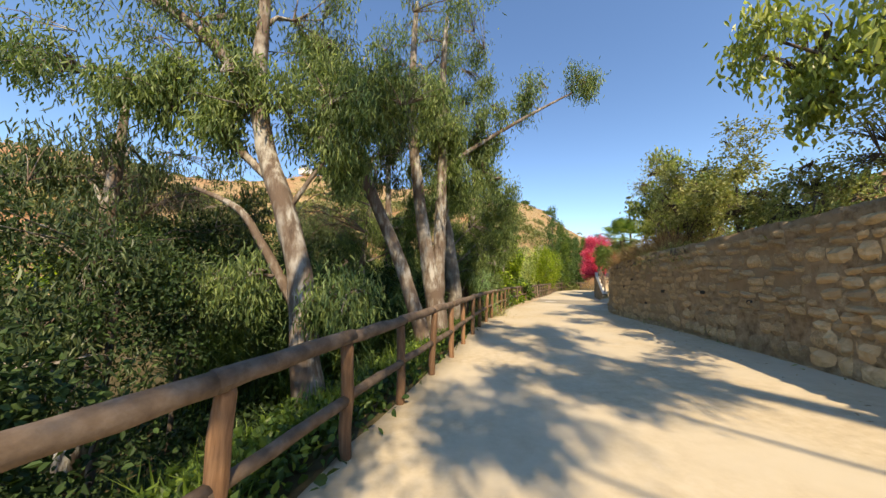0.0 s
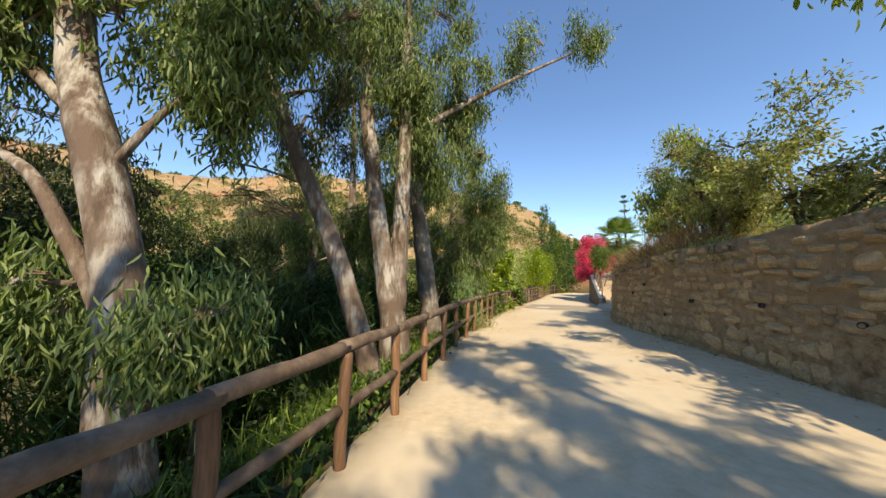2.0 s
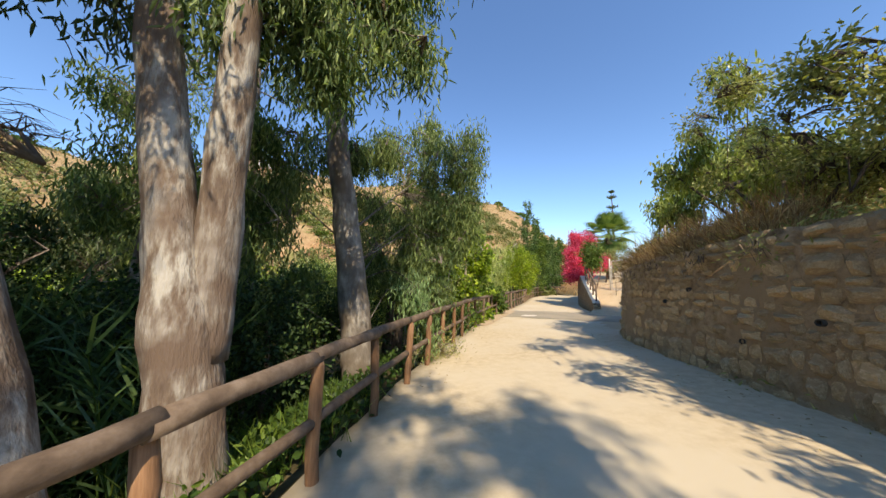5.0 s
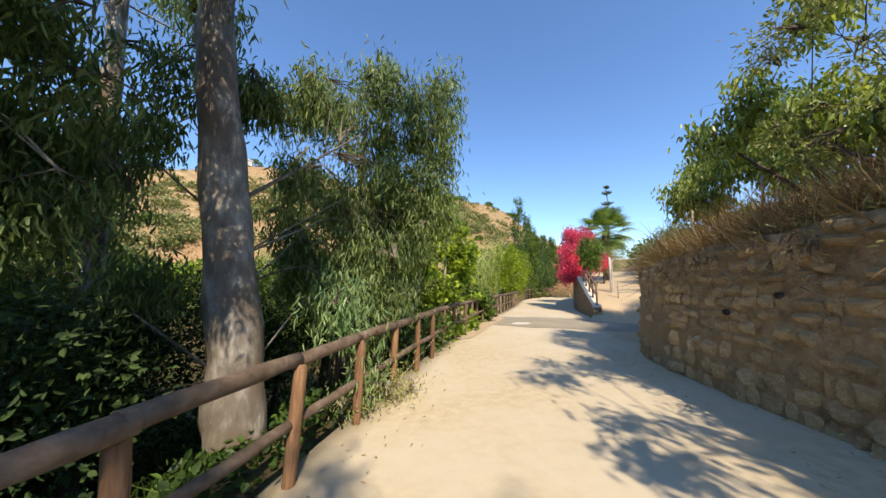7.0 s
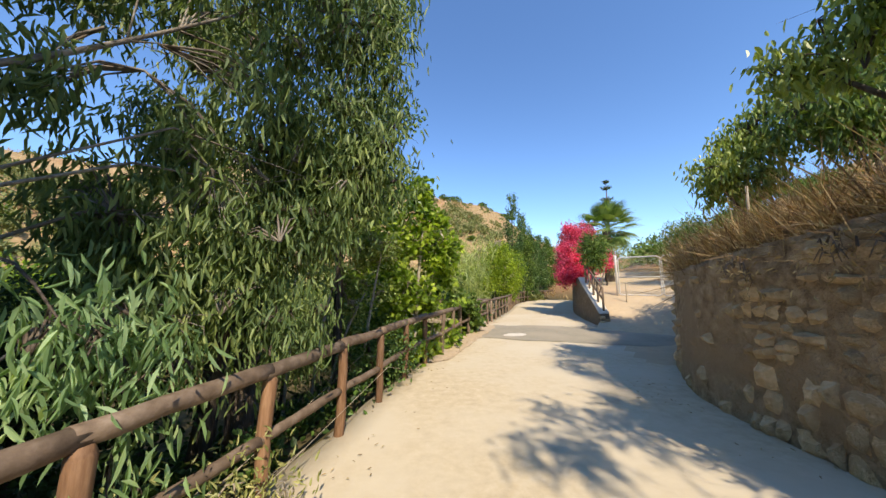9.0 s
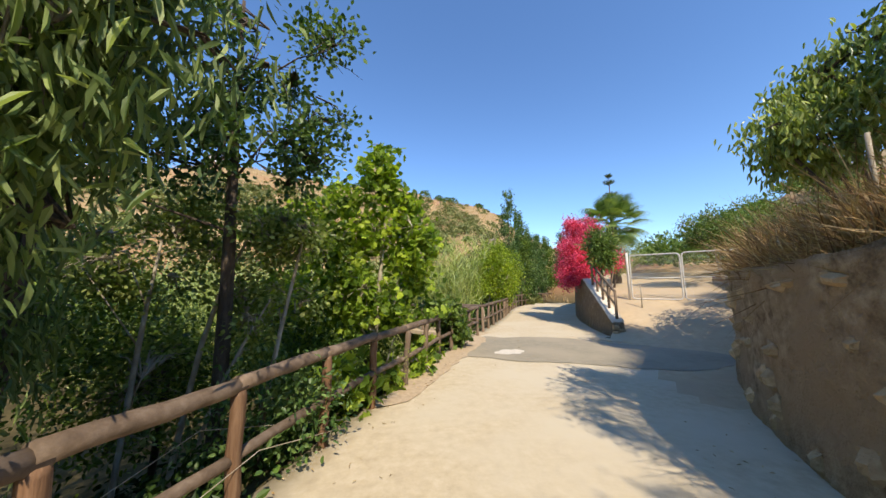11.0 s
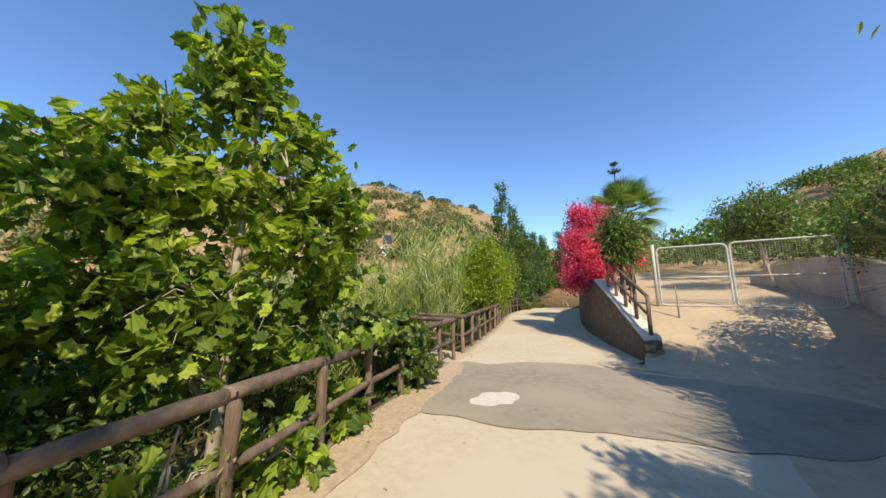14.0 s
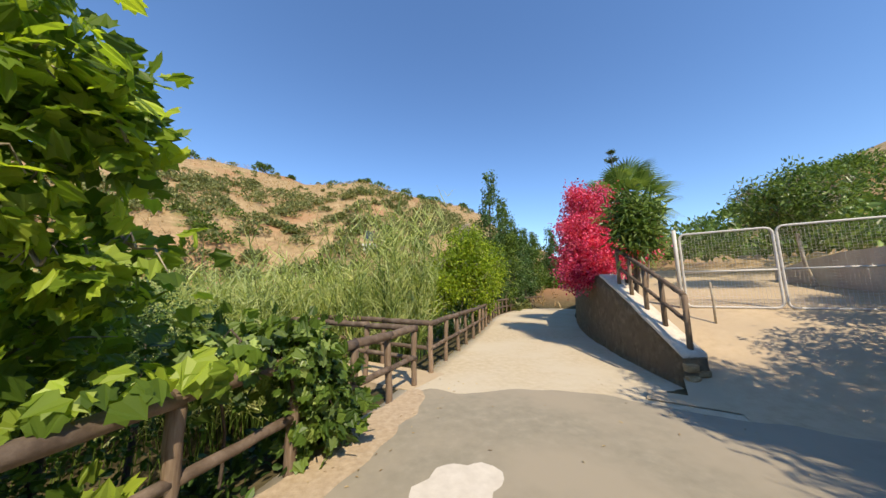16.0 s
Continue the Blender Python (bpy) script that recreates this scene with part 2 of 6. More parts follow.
# ---- mesh helpers ----
def thing(name, loc, label="", category="", group="", kind=""):
    e = new(name)
    e.location = loc
    e.empty_display_size = 0.2
    return tagged(e, label, category, group, kind)


def put(name, me, mat, parent=None, label=""):
    """Links a mesh given in world coordinates, as a part when it has a parent."""
    if mat:
        me.materials.append(mat)
    ob = new(name, me)
    if parent:
        ob.parent = parent
        m = Matrix.Translation(parent.location)
        if parent.parent:
            m = Matrix.Identity(4)
        ob.matrix_parent_inverse = m.inverted()
    if label:
        ob["label"] = label
    return ob


def quick_mesh(name, V, flat, counts, smooth=False):
    me = bpy.data.meshes.new(name)
    V, flat, counts = np.asarray(V, np.float32), np.asarray(flat, np.int32), np.asarray(counts, np.int32)
    me.vertices.add(len(V))
    me.vertices.foreach_set("co", V.ravel())
    me.loops.add(len(flat))
    me.loops.foreach_set("vertex_index", flat)
    me.polygons.add(len(counts))
    start = np.zeros(len(counts), np.int32)
    start[1:] = np.cumsum(counts)[:-1]
    me.polygons.foreach_set("loop_start", start)
    me.polygons.foreach_set("use_smooth", np.full(len(counts), smooth))
    me.update(calc_edges=True)
    return me


class Builder:
    """Collects vertices and faces for one mesh."""

    def __init__(self):
        self.v, self.f = [], []

    def tube(self, pts, radii, sides=8, wobble=0.0, rng=None, caps=True):
        pts = [Vector(p) for p in pts]
        base, n = len(self.v), len(pts)
        up = Vector((0.3, 0.2, 1)) if abs((pts[-1] - pts[0]).normalized().z) < 0.8 else Vector((1, 0.2, 0.1))
        for i, p in enumerate(pts):
            d = (pts[min(i + 1, n - 1)] - pts[max(i - 1, 0)]).normalized()
            a = d.cross(up).normalized()
            b = d.cross(a)
            for k in range(sides):
                w = 2 * math.pi * k / sides
                r = radii[i] * (1 + (wobble * noise.noise((p * 2.1) + Vector((math.cos(w) * 1.3, math.sin(w) * 1.3, 7.0))) if wobble else 0))
                self.v.append(p + (a * math.cos(w) + b * math.sin(w)) * r)
        for i in range(n - 1):
            for k in range(sides):
                k2 = (k + 1) % sides
                self.f.append((base + i * sides + k, base + i * sides + k2, base + (i + 1) * sides + k2, base + (i + 1) * sides + k))
        if caps:
            self.f.append(tuple(base + k for k in range(sides))[::-1])
            self.f.append(tuple(base + (n - 1) * sides + k for k in range(sides)))

    def box(self, lo, hi, m=None):
        b = len(self.v)
        for z in (lo[2], hi[2]):
            for x, y in ((lo[0], lo[1]), (hi[0], lo[1]), (hi[0], hi[1]), (lo[0], hi[1])):
                p = Vector((x, y, z))
                self.v.append(m @ p if m else p)
        for q in ((3, 2, 1, 0), (4, 5, 6, 7), (0, 1, 5, 4), (1, 2, 6, 5), (2, 3, 7, 6), (3, 0, 4, 7)):
            self.f.append(tuple(b + i for i in q))

    def mesh(self, name, smooth=True):
        flat = [i for f in self.f for i in f]
        return quick_mesh(name, [tuple(p) for p in self.v], flat, [len(f) for f in self.f], smooth)


LEAF = {
    "lance": ([(0, 0, 0), (0.5, 0.3, 0.06), (0.36, 0.68, 0), (0, 1, -0.14), (-0.36, 0.68, 0), (-0.5, 0.3, 0.06)], [(0, 1, 2, 3), (0, 3, 4, 5)]),
    "oval": ([(0, 0, 0), (0.42, 0.22, 0.07), (0.48, 0.6, 0.05), (0, 1, -0.1), (-0.48, 0.6, 0.05), (-0.42, 0.22, 0.07)], [(0, 1, 2, 3), (0, 3, 4, 5)]),
    "blade": ([(-0.5, 0, 0), (0.5, 0, 0), (0.42, 0.55, 0.0), (-0.42, 0.55, 0.0), (0, 1, -0.22)], [(0, 1, 2, 3), (3, 2, 4)]),
    "maple": ([(0, 0.1, 0), (0.34, -0.06, -0.04), (0.4, 0.17, 0), (0.62, 0.36, -0.06), (0.44, 0.48, 0.02), (0.42, 0.76, -0.03), (0.22, 0.72, 0.03), (0, 1, -0.08),
               (-0.22, 0.72, 0.03), (-0.42, 0.76, -0.03), (-0.44, 0.48, 0.02), (-0.62, 0.36, -0.06), (-0.4, 0.17, 0), (-0.34, -0.06, -0.04)],
              [(0, 1, 2, 3, 4, 5, 6, 7), (0, 7, 8, 9, 10, 11, 12, 13)]),
    "bract": ([(0, 0, 0), (0.5, 0.45, 0.12), (0, 1, 0), (-0.5, 0.45, 0.12)], [(0, 1, 2, 3)]),
}


def unit(a):
    return a / np.maximum(np.linalg.norm(a, axis=1, keepdims=True), 1e-6)


def leaf_mesh(name, kind, C, D, rng, length, width, normal=None, spread=0.3):
    """One mesh of many leaves: C where each starts, D the way it points."""
    tv, tf = LEAF[kind]
    T = np.array(tv)
    n = len(C)
    D = unit(np.asarray(D))
    N = rng.normal(size=(n, 3)) * 0.8 + (np.array(normal) if normal is not None else np.array([0, 0, 0.7]))
    X = unit(np.cross(D, N))
    Z = np.cross(X, D)
    L = length * (1 + spread * (rng.random(n) * 2 - 1))
    W = width * (1 + spread * (rng.random(n) * 2 - 1))
    V = C[:, None, :] + X[:, None, :] * (T[None, :, 0:1] * W[:, None, None]) + D[:, None, :] * (T[None, :, 1:2] * L[:, None, None]) + Z[:, None, :] * (T[None, :, 2:3] * L[:, None, None])
    k = len(T)
    flat_t = np.array([i for f in tf for i in f])
    flat = (np.arange(n)[:, None] * k + flat_t[None]).ravel()
    return quick_mesh(name, V.reshape(-1, 3), flat, np.tile([len(f) for f in tf], n))


def in_blob(rng, c, r, n, gap=0.0, freq=0.9, clump=False):
    """Points in an ellipsoid, thicker to its outside, with airy gaps; clump gathers them into sprays."""
    if clump:
        m_ = max(5, n // 13)
        d = unit(rng.normal(size=(m_, 3)))
        cen = np.array(c) + d * np.array(r) * (rng.random((m_, 1)) ** 0.45)
        size_ = 0.55 + 0.75 * rng.random(m_)
        k = rng.randint(0, m_, n)
        return cen[k] + rng.normal(size=(n, 3)) * np.mean(r) * 0.135 * size_[k][:, None] * np.array([1.15, 1.15, 0.7])
    out = []
    tries = 0
    while len(out) < n and tries < n * 12:
        tries += 1
        d = rng.normal(size=3)
        d /= np.linalg.norm(d)
        p = np.array(c) + d * np.array(r) * rng.random() ** 0.42
        if gap and noise.noise(Vector(p * freq)) < gap - 0.55 * 0.6:
            continue
        out.append(p)
    return np.array(out)


def foliage(rng, clumps, per, style):
    """Leaf starts and ways round each clump point."""
    n = len(clumps) * per
    base = np.repeat(clumps, per, axis=0)
    if style == "hang":
        off = rng.normal(size=(n, 3)) * np.array([0.13, 0.13, 0.2])
        D = rng.normal(size=(n, 3)) * 0.38 + np.array([0, 0, -0.9])
    elif style == "up":
        off = rng.normal(size=(n, 3)) * np.array([0.1, 0.1, 0.16])
        D = rng.normal(size=(n, 3)) * 0.6 + np.array([0, 0, 0.6])
    else:
        off = rng.normal(size=(n, 3)) * 0.12
        D = unit(off) + rng.normal(size=(n, 3)) * 0.5 + np.array([0, 0, -0.15])
    return base + off, D


def plant(name, label, category, trunks, blobs, leaf, size, leaf_mat_, bark, seed, per=14, style="hang", gap=0.0, spread=1.0, group="", limb_r=0.05, twigs=True, freq=0.9, clump=False):
    """A tree or shrub: tapered stems, limbs to each mass of the crown, twigs, and one mesh of leaves."""
    rng = np.random.RandomState(seed)
    foot = trunks[0][0]
    th = thing(name, foot[:3], label, category, group)
    stems = []
    for i, tr in enumerate(trunks):
        b = Builder()
        pts = [Vector(p[:3]) for p in tr]
        rad = [p[3] for p in tr]
        fine, fr = [], []
        for j in range(len(pts) - 1):
            for s in range(4):
                u = s / 4
                p0, p1, p2, p3 = pts[max(j - 1, 0)], pts[j], pts[j + 1], pts[min(j + 2, len(pts) - 1)]
                q = 0.5 * ((2 * p1) + (p2 - p0) * u + (2 * p0 - 5 * p1 + 4 * p2 - p3) * u * u + (3 * p1 - p0 - 3 * p2 + p3) * u ** 3)
                fine.append(q)
                fr.append(rad[j] * (1 - u) + rad[j + 1] * u)
        fine.append(pts[-1])
        fr.append(rad[-1])
        b.tube(fine, fr, 14 if rad[0] > 0.1 else 7, 0.22 if rad[0] > 0.1 else 0.1, rng)
        put("trunk" if i == 0 else "stem", b.mesh("trunk"), bark, th)
        stems += list(zip(fine, fr))
    b = Builder()
    CL = []
    for c, r, n in blobs:
        cv = Vector(c)
        near = min((s for s in stems if s[0].z < cv.z + 0.3), key=lambda s: (s[0] - cv).length + 0.6 * abs(s[0].z - (cv.z - 1)), default=stems[-1])
        mid = near[0].lerp(cv, 0.5) + Vector((0, 0, 0.15 * (near[0] - cv).length)) + Vector(rng.normal(size=3) * 0.1)
        r0 = min(near[1] * 0.5, limb_r * (0.4 + max(r) * 0.4))
        chain = [near[0], near[0].lerp(mid, 0.5), mid, mid.lerp(cv, 0.6), cv]
        lb = Builder()
        lb.tube(chain, [r0, r0 * 0.8, r0 * 0.6, r0 * 0.4, r0 * 0.15], 6, 0.15, rng)
        put("limb", lb.mesh("limb"), bark, th)
        pts = in_blob(rng, c, r, n, gap, freq, clump)
        if not len(pts):
            continue
        CL.append(pts)
        if twigs:
            subs = [cv + Vector(rng.normal(size=3) * np.array(r) * 0.45) for _ in range(7)]
            for s in subs:
                b.tube([cv.lerp(mid, 0.3), cv.lerp(s, 0.6), s], [r0 * 0.35, r0 * 0.25, r0 * 0.12], 5, 0, rng, False)
            S = np.array([tuple(s) for s in subs])
            for p in pts[:: 2 if len(pts) > 120 else 1]:
                s = subs[int(np.argmin(((S - p) ** 2).sum(1)))]
                q = Vector(p)
                b.tube([s, s.lerp(q, 0.55) + Vector((0, 0, 0.08)), q], [0.012, 0.008, 0.004], 3, 0, rng, False)
    if twigs:
        put("twigwork", b.mesh("twigwork"), bark, th)["kind"] = "stuff"
    CL = np.concatenate(CL)
    C, D = foliage(rng, CL, per, style)
    put("crown", leaf_mesh("crown", leaf, C, D, rng, size[0], size[1]), leaf_mat_, th)
    return th


# ---- plan ----
LEFT = [(-3.9, -8), (-1.86, -1.3), (-1.12, 1.6), (0.06, 6.0), (0.98, 9.3), (2.02, 12.2), (3.12, 15.03), (4.36, 17.7), (5.66, 20.1), (6.4, 21.5), (9.0, 26.4), (13.0, 34.6), (18.2, 41.0), (24, 45.5), (34, 49.5), (60, 55)]
WALL = [(2.3, -8), (3.17, -4), (4.05, 0), (5.15, 5), (6.25, 10), (6.8, 12.2), (7.3, 13.1), (8.1, 14.05), (8.95, 14.85), (9.72, 15.52), (10.6, 15.95), (12.2, 16.35), (14.6, 17.2), (17.5, 18.0), (24, 20.0), (40, 22)]
WEDGE = [(10.42, 19.62), (10.82, 20.8), (11.45, 22.5), (12.85, 25.5), (15.6, 30.0), (19.8, 35.5), (25, 39.5), (35, 43.5), (60, 49)]
POSTS = [(-1.85, -1.2), (-1.56, -0.2), (-1.28, 0.83), (-0.998, 1.869), (-0.715, 2.909), (-0.413, 3.929), (-0.1, 4.887), (0.186, 6.005), (0.484, 7.116), (0.793, 8.248), (1.127, 9.292),
         (1.453, 10.281), (1.803, 11.215), (2.159, 12.207), (2.493, 13.078), (2.836, 14.089), (3.245, 15.034), (3.696, 15.872), (4.091, 16.763), (4.467, 17.664), (4.9, 18.5), (5.33, 19.3), (5.756, 20.037), (6.165, 20.723)]


def side_of(px, py, line):
    """Distance to a line of points, positive to its right."""
    best = np.full(px.shape, 1e9)
    sign = np.ones(px.shape)
    for (x0, y0), (x1, y1) in zip(line[:-1], line[1:]):
        dx, dy = x1 - x0, y1 - y0
        u = np.clip(((px - x0) * dx + (py - y0) * dy) / (dx * dx + dy * dy), 0, 1)
        d = np.hypot(px - x0 - u * dx, py - y0 - u * dy)
        s = np.sign((px - x0) * dy - (py - y0) * dx)
        near = d < best
        best, sign = np.where(near, d, best), np.where(near, s, sign)
    return best * sign


def ease(a, b, x):
    u = np.clip((x - a) / (b - a), 0, 1)
    return u * u * (3 - 2 * u)


RIDGE_AZ = [-180, -120, -75, -60, -50, -40, -33, -25, -15, -5, 5, 12, 18, 24, 33, 45, 52, 60, 68, 80, 100, 180]
RIDGE_H = [6, 10, 24, 29, 27, 31, 37, 37, 35, 39, 35, 31, 26, 18, 10, 10, 15, 23, 27, 28, 18, 6]


def lumps(px, py, k, ph):
    return np.sin(px * k + ph) * np.cos(py * k * 1.17 - ph * 1.7) + 0.5 * np.sin(px * k * 2.3 - py * k * 1.9 + ph)


def ramp_height(px, py):
    a = (px - 8.2) * 0.7 + (py - 17.5) * 0.72
    return 1.2 * ease(2.0, 6.8, a) + np.clip(a - 6.2, 0, 14) * 0.11


def height(px, py):
    px, py = np.asarray(px, float), np.asarray(py, float)
    left = -side_of(px, py, LEFT)
    right = side_of(px, py, WALL)
    wedge = side_of(px, py, WEDGE)
    z = np.full(px.shape, -0.03)
    z = z - 1.75 * ease(0.15, 3.6, left) - 0.5 * ease(3, 6, left) + 1.7 * ease(8.5, 17, left) + 0.1 * lumps(px, py, 1.1, 0.4) * ease(0.5, 2, left)
    up = ramp_height(px, py)
    open_side = (left < 0) & (right < 0)
    z = np.where(open_side & (wedge > -0.4) & (py > 19.62), np.where(wedge > 0.36, up, -0.03), z)
    z = np.where(open_side & (py <= 19.62), up - 0.03, z)
    terrace = 2.02 - 0.3 * ease(10, 14, px * 0.3 + py * 0.85) + 0.22 * np.clip(right - 0.4, 0, 7) + 0.04 * lumps(px, py, 1.3, 2.0)
    z = np.where(right > 0.33, np.maximum(terrace, np.where(py > 14, up, -9)), z)
    r, az = np.hypot(px - 5, py - 13), np.degrees(np.arctan2(px - 5, py - 13))
    hr = np.interp(az, RIDGE_AZ, RIDGE_H)
    u = np.clip((r - 27) / 73, 0, 1.25)
    rise = hr * np.where(u < 1, u * (1.25 - 0.25 * u), 1 - (u - 1) ** 2 * 1.5) * ease(0, 0.18, u)
    rise = rise + lumps(px, py, 0.09, 1.0) * 1.1 * np.clip(u, 0, 1) + lumps(px, py, 0.31, 2.2) * 0.3 * np.clip(u * 3, 0, 1)
    return z + rise


def ground_z(x, y):
    return float(height(np.array([x]), np.array([y]))[0])


def axis(lo, hi, fine, far):
    a = list(np.arange(lo, hi, fine))
    s, p = fine, hi
    while p < far:
        a.append(p)
        s *= 1.16
        p += s
    a.append(far)
    s, p, front = fine, lo, []
    while p > -far:
        s *= 1.16
        p -= s
        front.append(max(p, -far))
    return np.array(front[::-1] + a)


gx, gy = axis(-8, 20, 0.25, 900), axis(-6, 36, 0.25, 900)
GX, GY = np.meshgrid(gx, gy)
GZ = height(GX.ravel(), GY.ravel())
nx, ny = len(gx), len(gy)
idx = np.arange(nx * ny).reshape(ny, nx)
quads = np.stack([idx[:-1, :-1], idx[:-1, 1:], idx[1:, 1:], idx[1:, :-1]], -1).reshape(-1, 4)
ground_me = quick_mesh("ground", np.stack([GX.ravel(), GY.ravel(), GZ], 1), quads.ravel(), np.full(len(quads), 4), True)

# dry hillside: ochre grass, red earth patches, green scrub in the lower folds
m, nt, b = node_mat("hillside")
geo = nt.nodes.new("ShaderNodeTexCoord").outputs["Object"]
n1 = noise_tex(nt, geo, 0.9, 7, 0.7)
n2 = noise_tex(nt, geo, 0.07, 4, 0.55)
n3 = noise_tex(nt, geo, 0.22, 5, 0.65)
c1 = ramp(nt, [(0.3, (0.2, 0.138, 0.07)), (0.5, (0.335, 0.233, 0.12)), (0.68, (0.44, 0.32, 0.175))], n1)
c1 = mix(nt, c1, (0.36, 0.19, 0.1), ramp(nt, [(0.5, (0, 0, 0)), (0.66, (1, 1, 1))], n2))
c1 = mix(nt, c1, (0.17, 0.17, 0.06), ramp(nt, [(0.57, (0, 0, 0)), (0.68, (1, 1, 1))], n3))
sep = nt.nodes.new("ShaderNodeSeparateXYZ")
nt.links.new(geo, sep.inputs[0])
# Dark creek-bank earth, darkened further in colour for the trees' shade.
near_col = ramp(nt, [(0.3, (0.04, 0.033, 0.018)), (0.5, (0.08, 0.066, 0.032)), (0.7, (0.14, 0.11, 0.06))], noise_tex(nt, geo, 2.5, 6, 0.65))
mp = nt.nodes.new("ShaderNodeMapRange")
mp.inputs["From Min"].default_value, mp.inputs["From Max"].default_value = 0.0, 2.2
nt.links.new(sep.outputs[2], mp.inputs[0])
col = mix(nt, near_col, c1, mp.outputs[0])
nt.links.new(col, b.inputs["Base Color"])
b.inputs["Roughness"].default_value = 0.95
b.inputs["Specular IOR Level"].default_value = 0.1
bp = nt.nodes.new("ShaderNodeBump")
bp.inputs["Strength"].default_value, bp.inputs["Distance"].default_value = 0.8, 0.06
nt.links.new(n1, bp.inputs["Height"])
nt.links.new(bp.outputs[0], b.inputs["Normal"])
M["ground"] = m
tagged(put("ground", ground_me, M["ground"]), "dry ochre hillside with scrub and creek bank darkened for shade", "ground", kind="structure")


def at_line(line, s):
    """Point and way at arc length s."""
    for (x0, y0), (x1, y1) in zip(line[:-1], line[1:]):
        d = math.hypot(x1 - x0, y1 - y0)
        if s <= d:
            return Vector((x0 + (x1 - x0) * s / d, y0 + (y1 - y0) * s / d, 0)), Vector(((x1 - x0) / d, (y1 - y0) / d, 0))
        s -= d
    return Vector((x1, y1, 0)), Vector(((x1 - x0) / d, (y1 - y0) / d, 0))


def smooth_line(line, step=0.5):
    pts = [Vector((*p, 0)) for p in line]
    out = []
    for j in range(len(pts) - 1):
        n = max(2, int((pts[j + 1] - pts[j]).length / step))
        p0, p1, p2, p3 = pts[max(j - 1, 0)], pts[j], pts[j + 1], pts[min(j + 2, len(pts) - 1)]
        for s in range(n):
            u = s / n
            q = 0.5 * ((2 * p1) + (p2 - p0) * u + (2 * p0 - 5 * p1 + 4 * p2 - p3) * u * u + (3 * p1 - p0 - 3 * p2 + p3) * u ** 3)
            out.append((q.x, q.y))
    return out + [line[-1]]


def lift(x, y):
    """Rise of the paving towards the foot of the rubble wall."""
    h_ = float(np.interp(y, [-8, 4, 6.5, 9.5, 11, 14.5], [0.3, 0.3, 0.25, 0.16, 0.11, 0.0]))
    d = float(side_of(np.array([x]), np.array([y]), LEFT)[0])
    return h_ * min(max(d / 5.5, 0.0), 1.05) ** 2


# the paved path: left edge follows the fence, with a thin worn slab edge
ledge = smooth_line(LEFT, 0.3)
b = Builder()
rng = np.random.RandomState(5)
ROAD_W = [(-8, 6.6), (9, 5.8), (13, 5.6), (16, 5.4), (19, 5.3), (20, 5.2), (22, 5.1), (24, 4.9), (26, 4.4), (35, 4.6), (60, 4.6)]
COLS = 14
for i, (x, y) in enumerate(ledge):
    x2, y2 = ledge[min(i + 1, len(ledge) - 1)]
    x1, y1 = ledge[max(i - 1, 0)]
    n = Vector((y2 - y1, -(x2 - x1), 0)).normalized()
    w = np.interp(y, *zip(*ROAD_W))
    jit = 0.05 * noise.noise(Vector((x * 1.5, y * 1.5, 0))) + 0.025 * noise.noise(Vector((x * 7, y * 7, 3)))
    e = Vector((x, y, 0)) - n * jit
    b.v.append(e + Vector((0, 0, -0.14)))
    for k in range(COLS):
        p = e + n * (w * k / (COLS - 1))
        b.v.append(p + Vector((0, 0, lift(p.x, p.y) + 0.002 * noise.noise(p * 0.9) - (0.012 if k == 0 else 0))))
for i in range(len(ledge) - 1):
    for k in range(COLS):
        a = i * (COLS + 1) + k
        b.f.append((a, a + 1, a + COLS + 2, a + COLS + 1))
tagged(put("path", b.mesh("path"), M["path"]), "sunlit sandy concrete path with worn edge", "path", kind="structure")


def sheet(name, mat, label, pts, z, category="path", ragged=0.13, on_ramp=False):
    """A thin slab of other paving with a ragged outline."""
    out = []
    line = smooth_line(pts + [pts[0]], 0.12)[:-1]
    for x, y in line:
        out.append(Vector((x + ragged * (noise.noise(Vector((x * 2.2, y * 2.2, 1))) + 0.15 * noise.noise(Vector((x * 6, y * 6, 4)))), y + ragged * noise.noise(Vector((x * 2.2, y * 2.2, 9))), z)))
    bm = bmesh.new()
    vs = [bm.verts.new(p) for p in out]
    bm.faces.new(vs)
    bmesh.ops.triangulate(bm, faces=bm.faces[:])
    bmesh.ops.recalc_face_normals(bm, faces=bm.faces[:])
    for f in bm.faces:
        if f.normal.z < 0:
            f.normal_flip()
    me = bpy.data.meshes.new(name)
    bm.to_mesh(me)
    bm.free()
    return tagged(put(name, me, mat), label, category, kind="structure")


sheet("drive_apron", M["drive"], "tan concrete apron where the drive meets the path", [(7.4, 15.2), (9.0, 15.0), (10.4, 15.8), (10.6, 17.4), (9.6, 18.4), (8.0, 18.4)], -0.004, ragged=0.02)
sheet("concrete_patch", M["patch"], "grey concrete patch across the sandy path", [(4.9, 18.0), (5.55, 17.5), (6.4, 17.05), (7.2, 16.85), (7.8, 16.55), (8.4, 16.2), (9.2, 15.98), (10.4, 16.1), (11.3, 16.5), (11.3, 17.3), (10.5, 18.1), (9.7, 18.8), (9.1, 19.5), (8.4, 19.95), (7.6, 20.15), (6.9, 20.1), (6.3, 20.45), (5.7, 19.5)], 0.012, ragged=0.11)
sheet("pale_patch", M["pale"], "pale cement spot in the grey patch", [(5.9, 17.93), (5.93, 18.1), (6.08, 18.17), (6.15, 18.33), (6.32, 18.38), (6.44, 18.33), (6.58, 18.36), (6.74, 18.17), (6.7, 17.98), (6.6, 17.9), (6.52, 17.78), (6.3, 17.84), (6.1, 17.8)], 0.015, ragged=0.07)
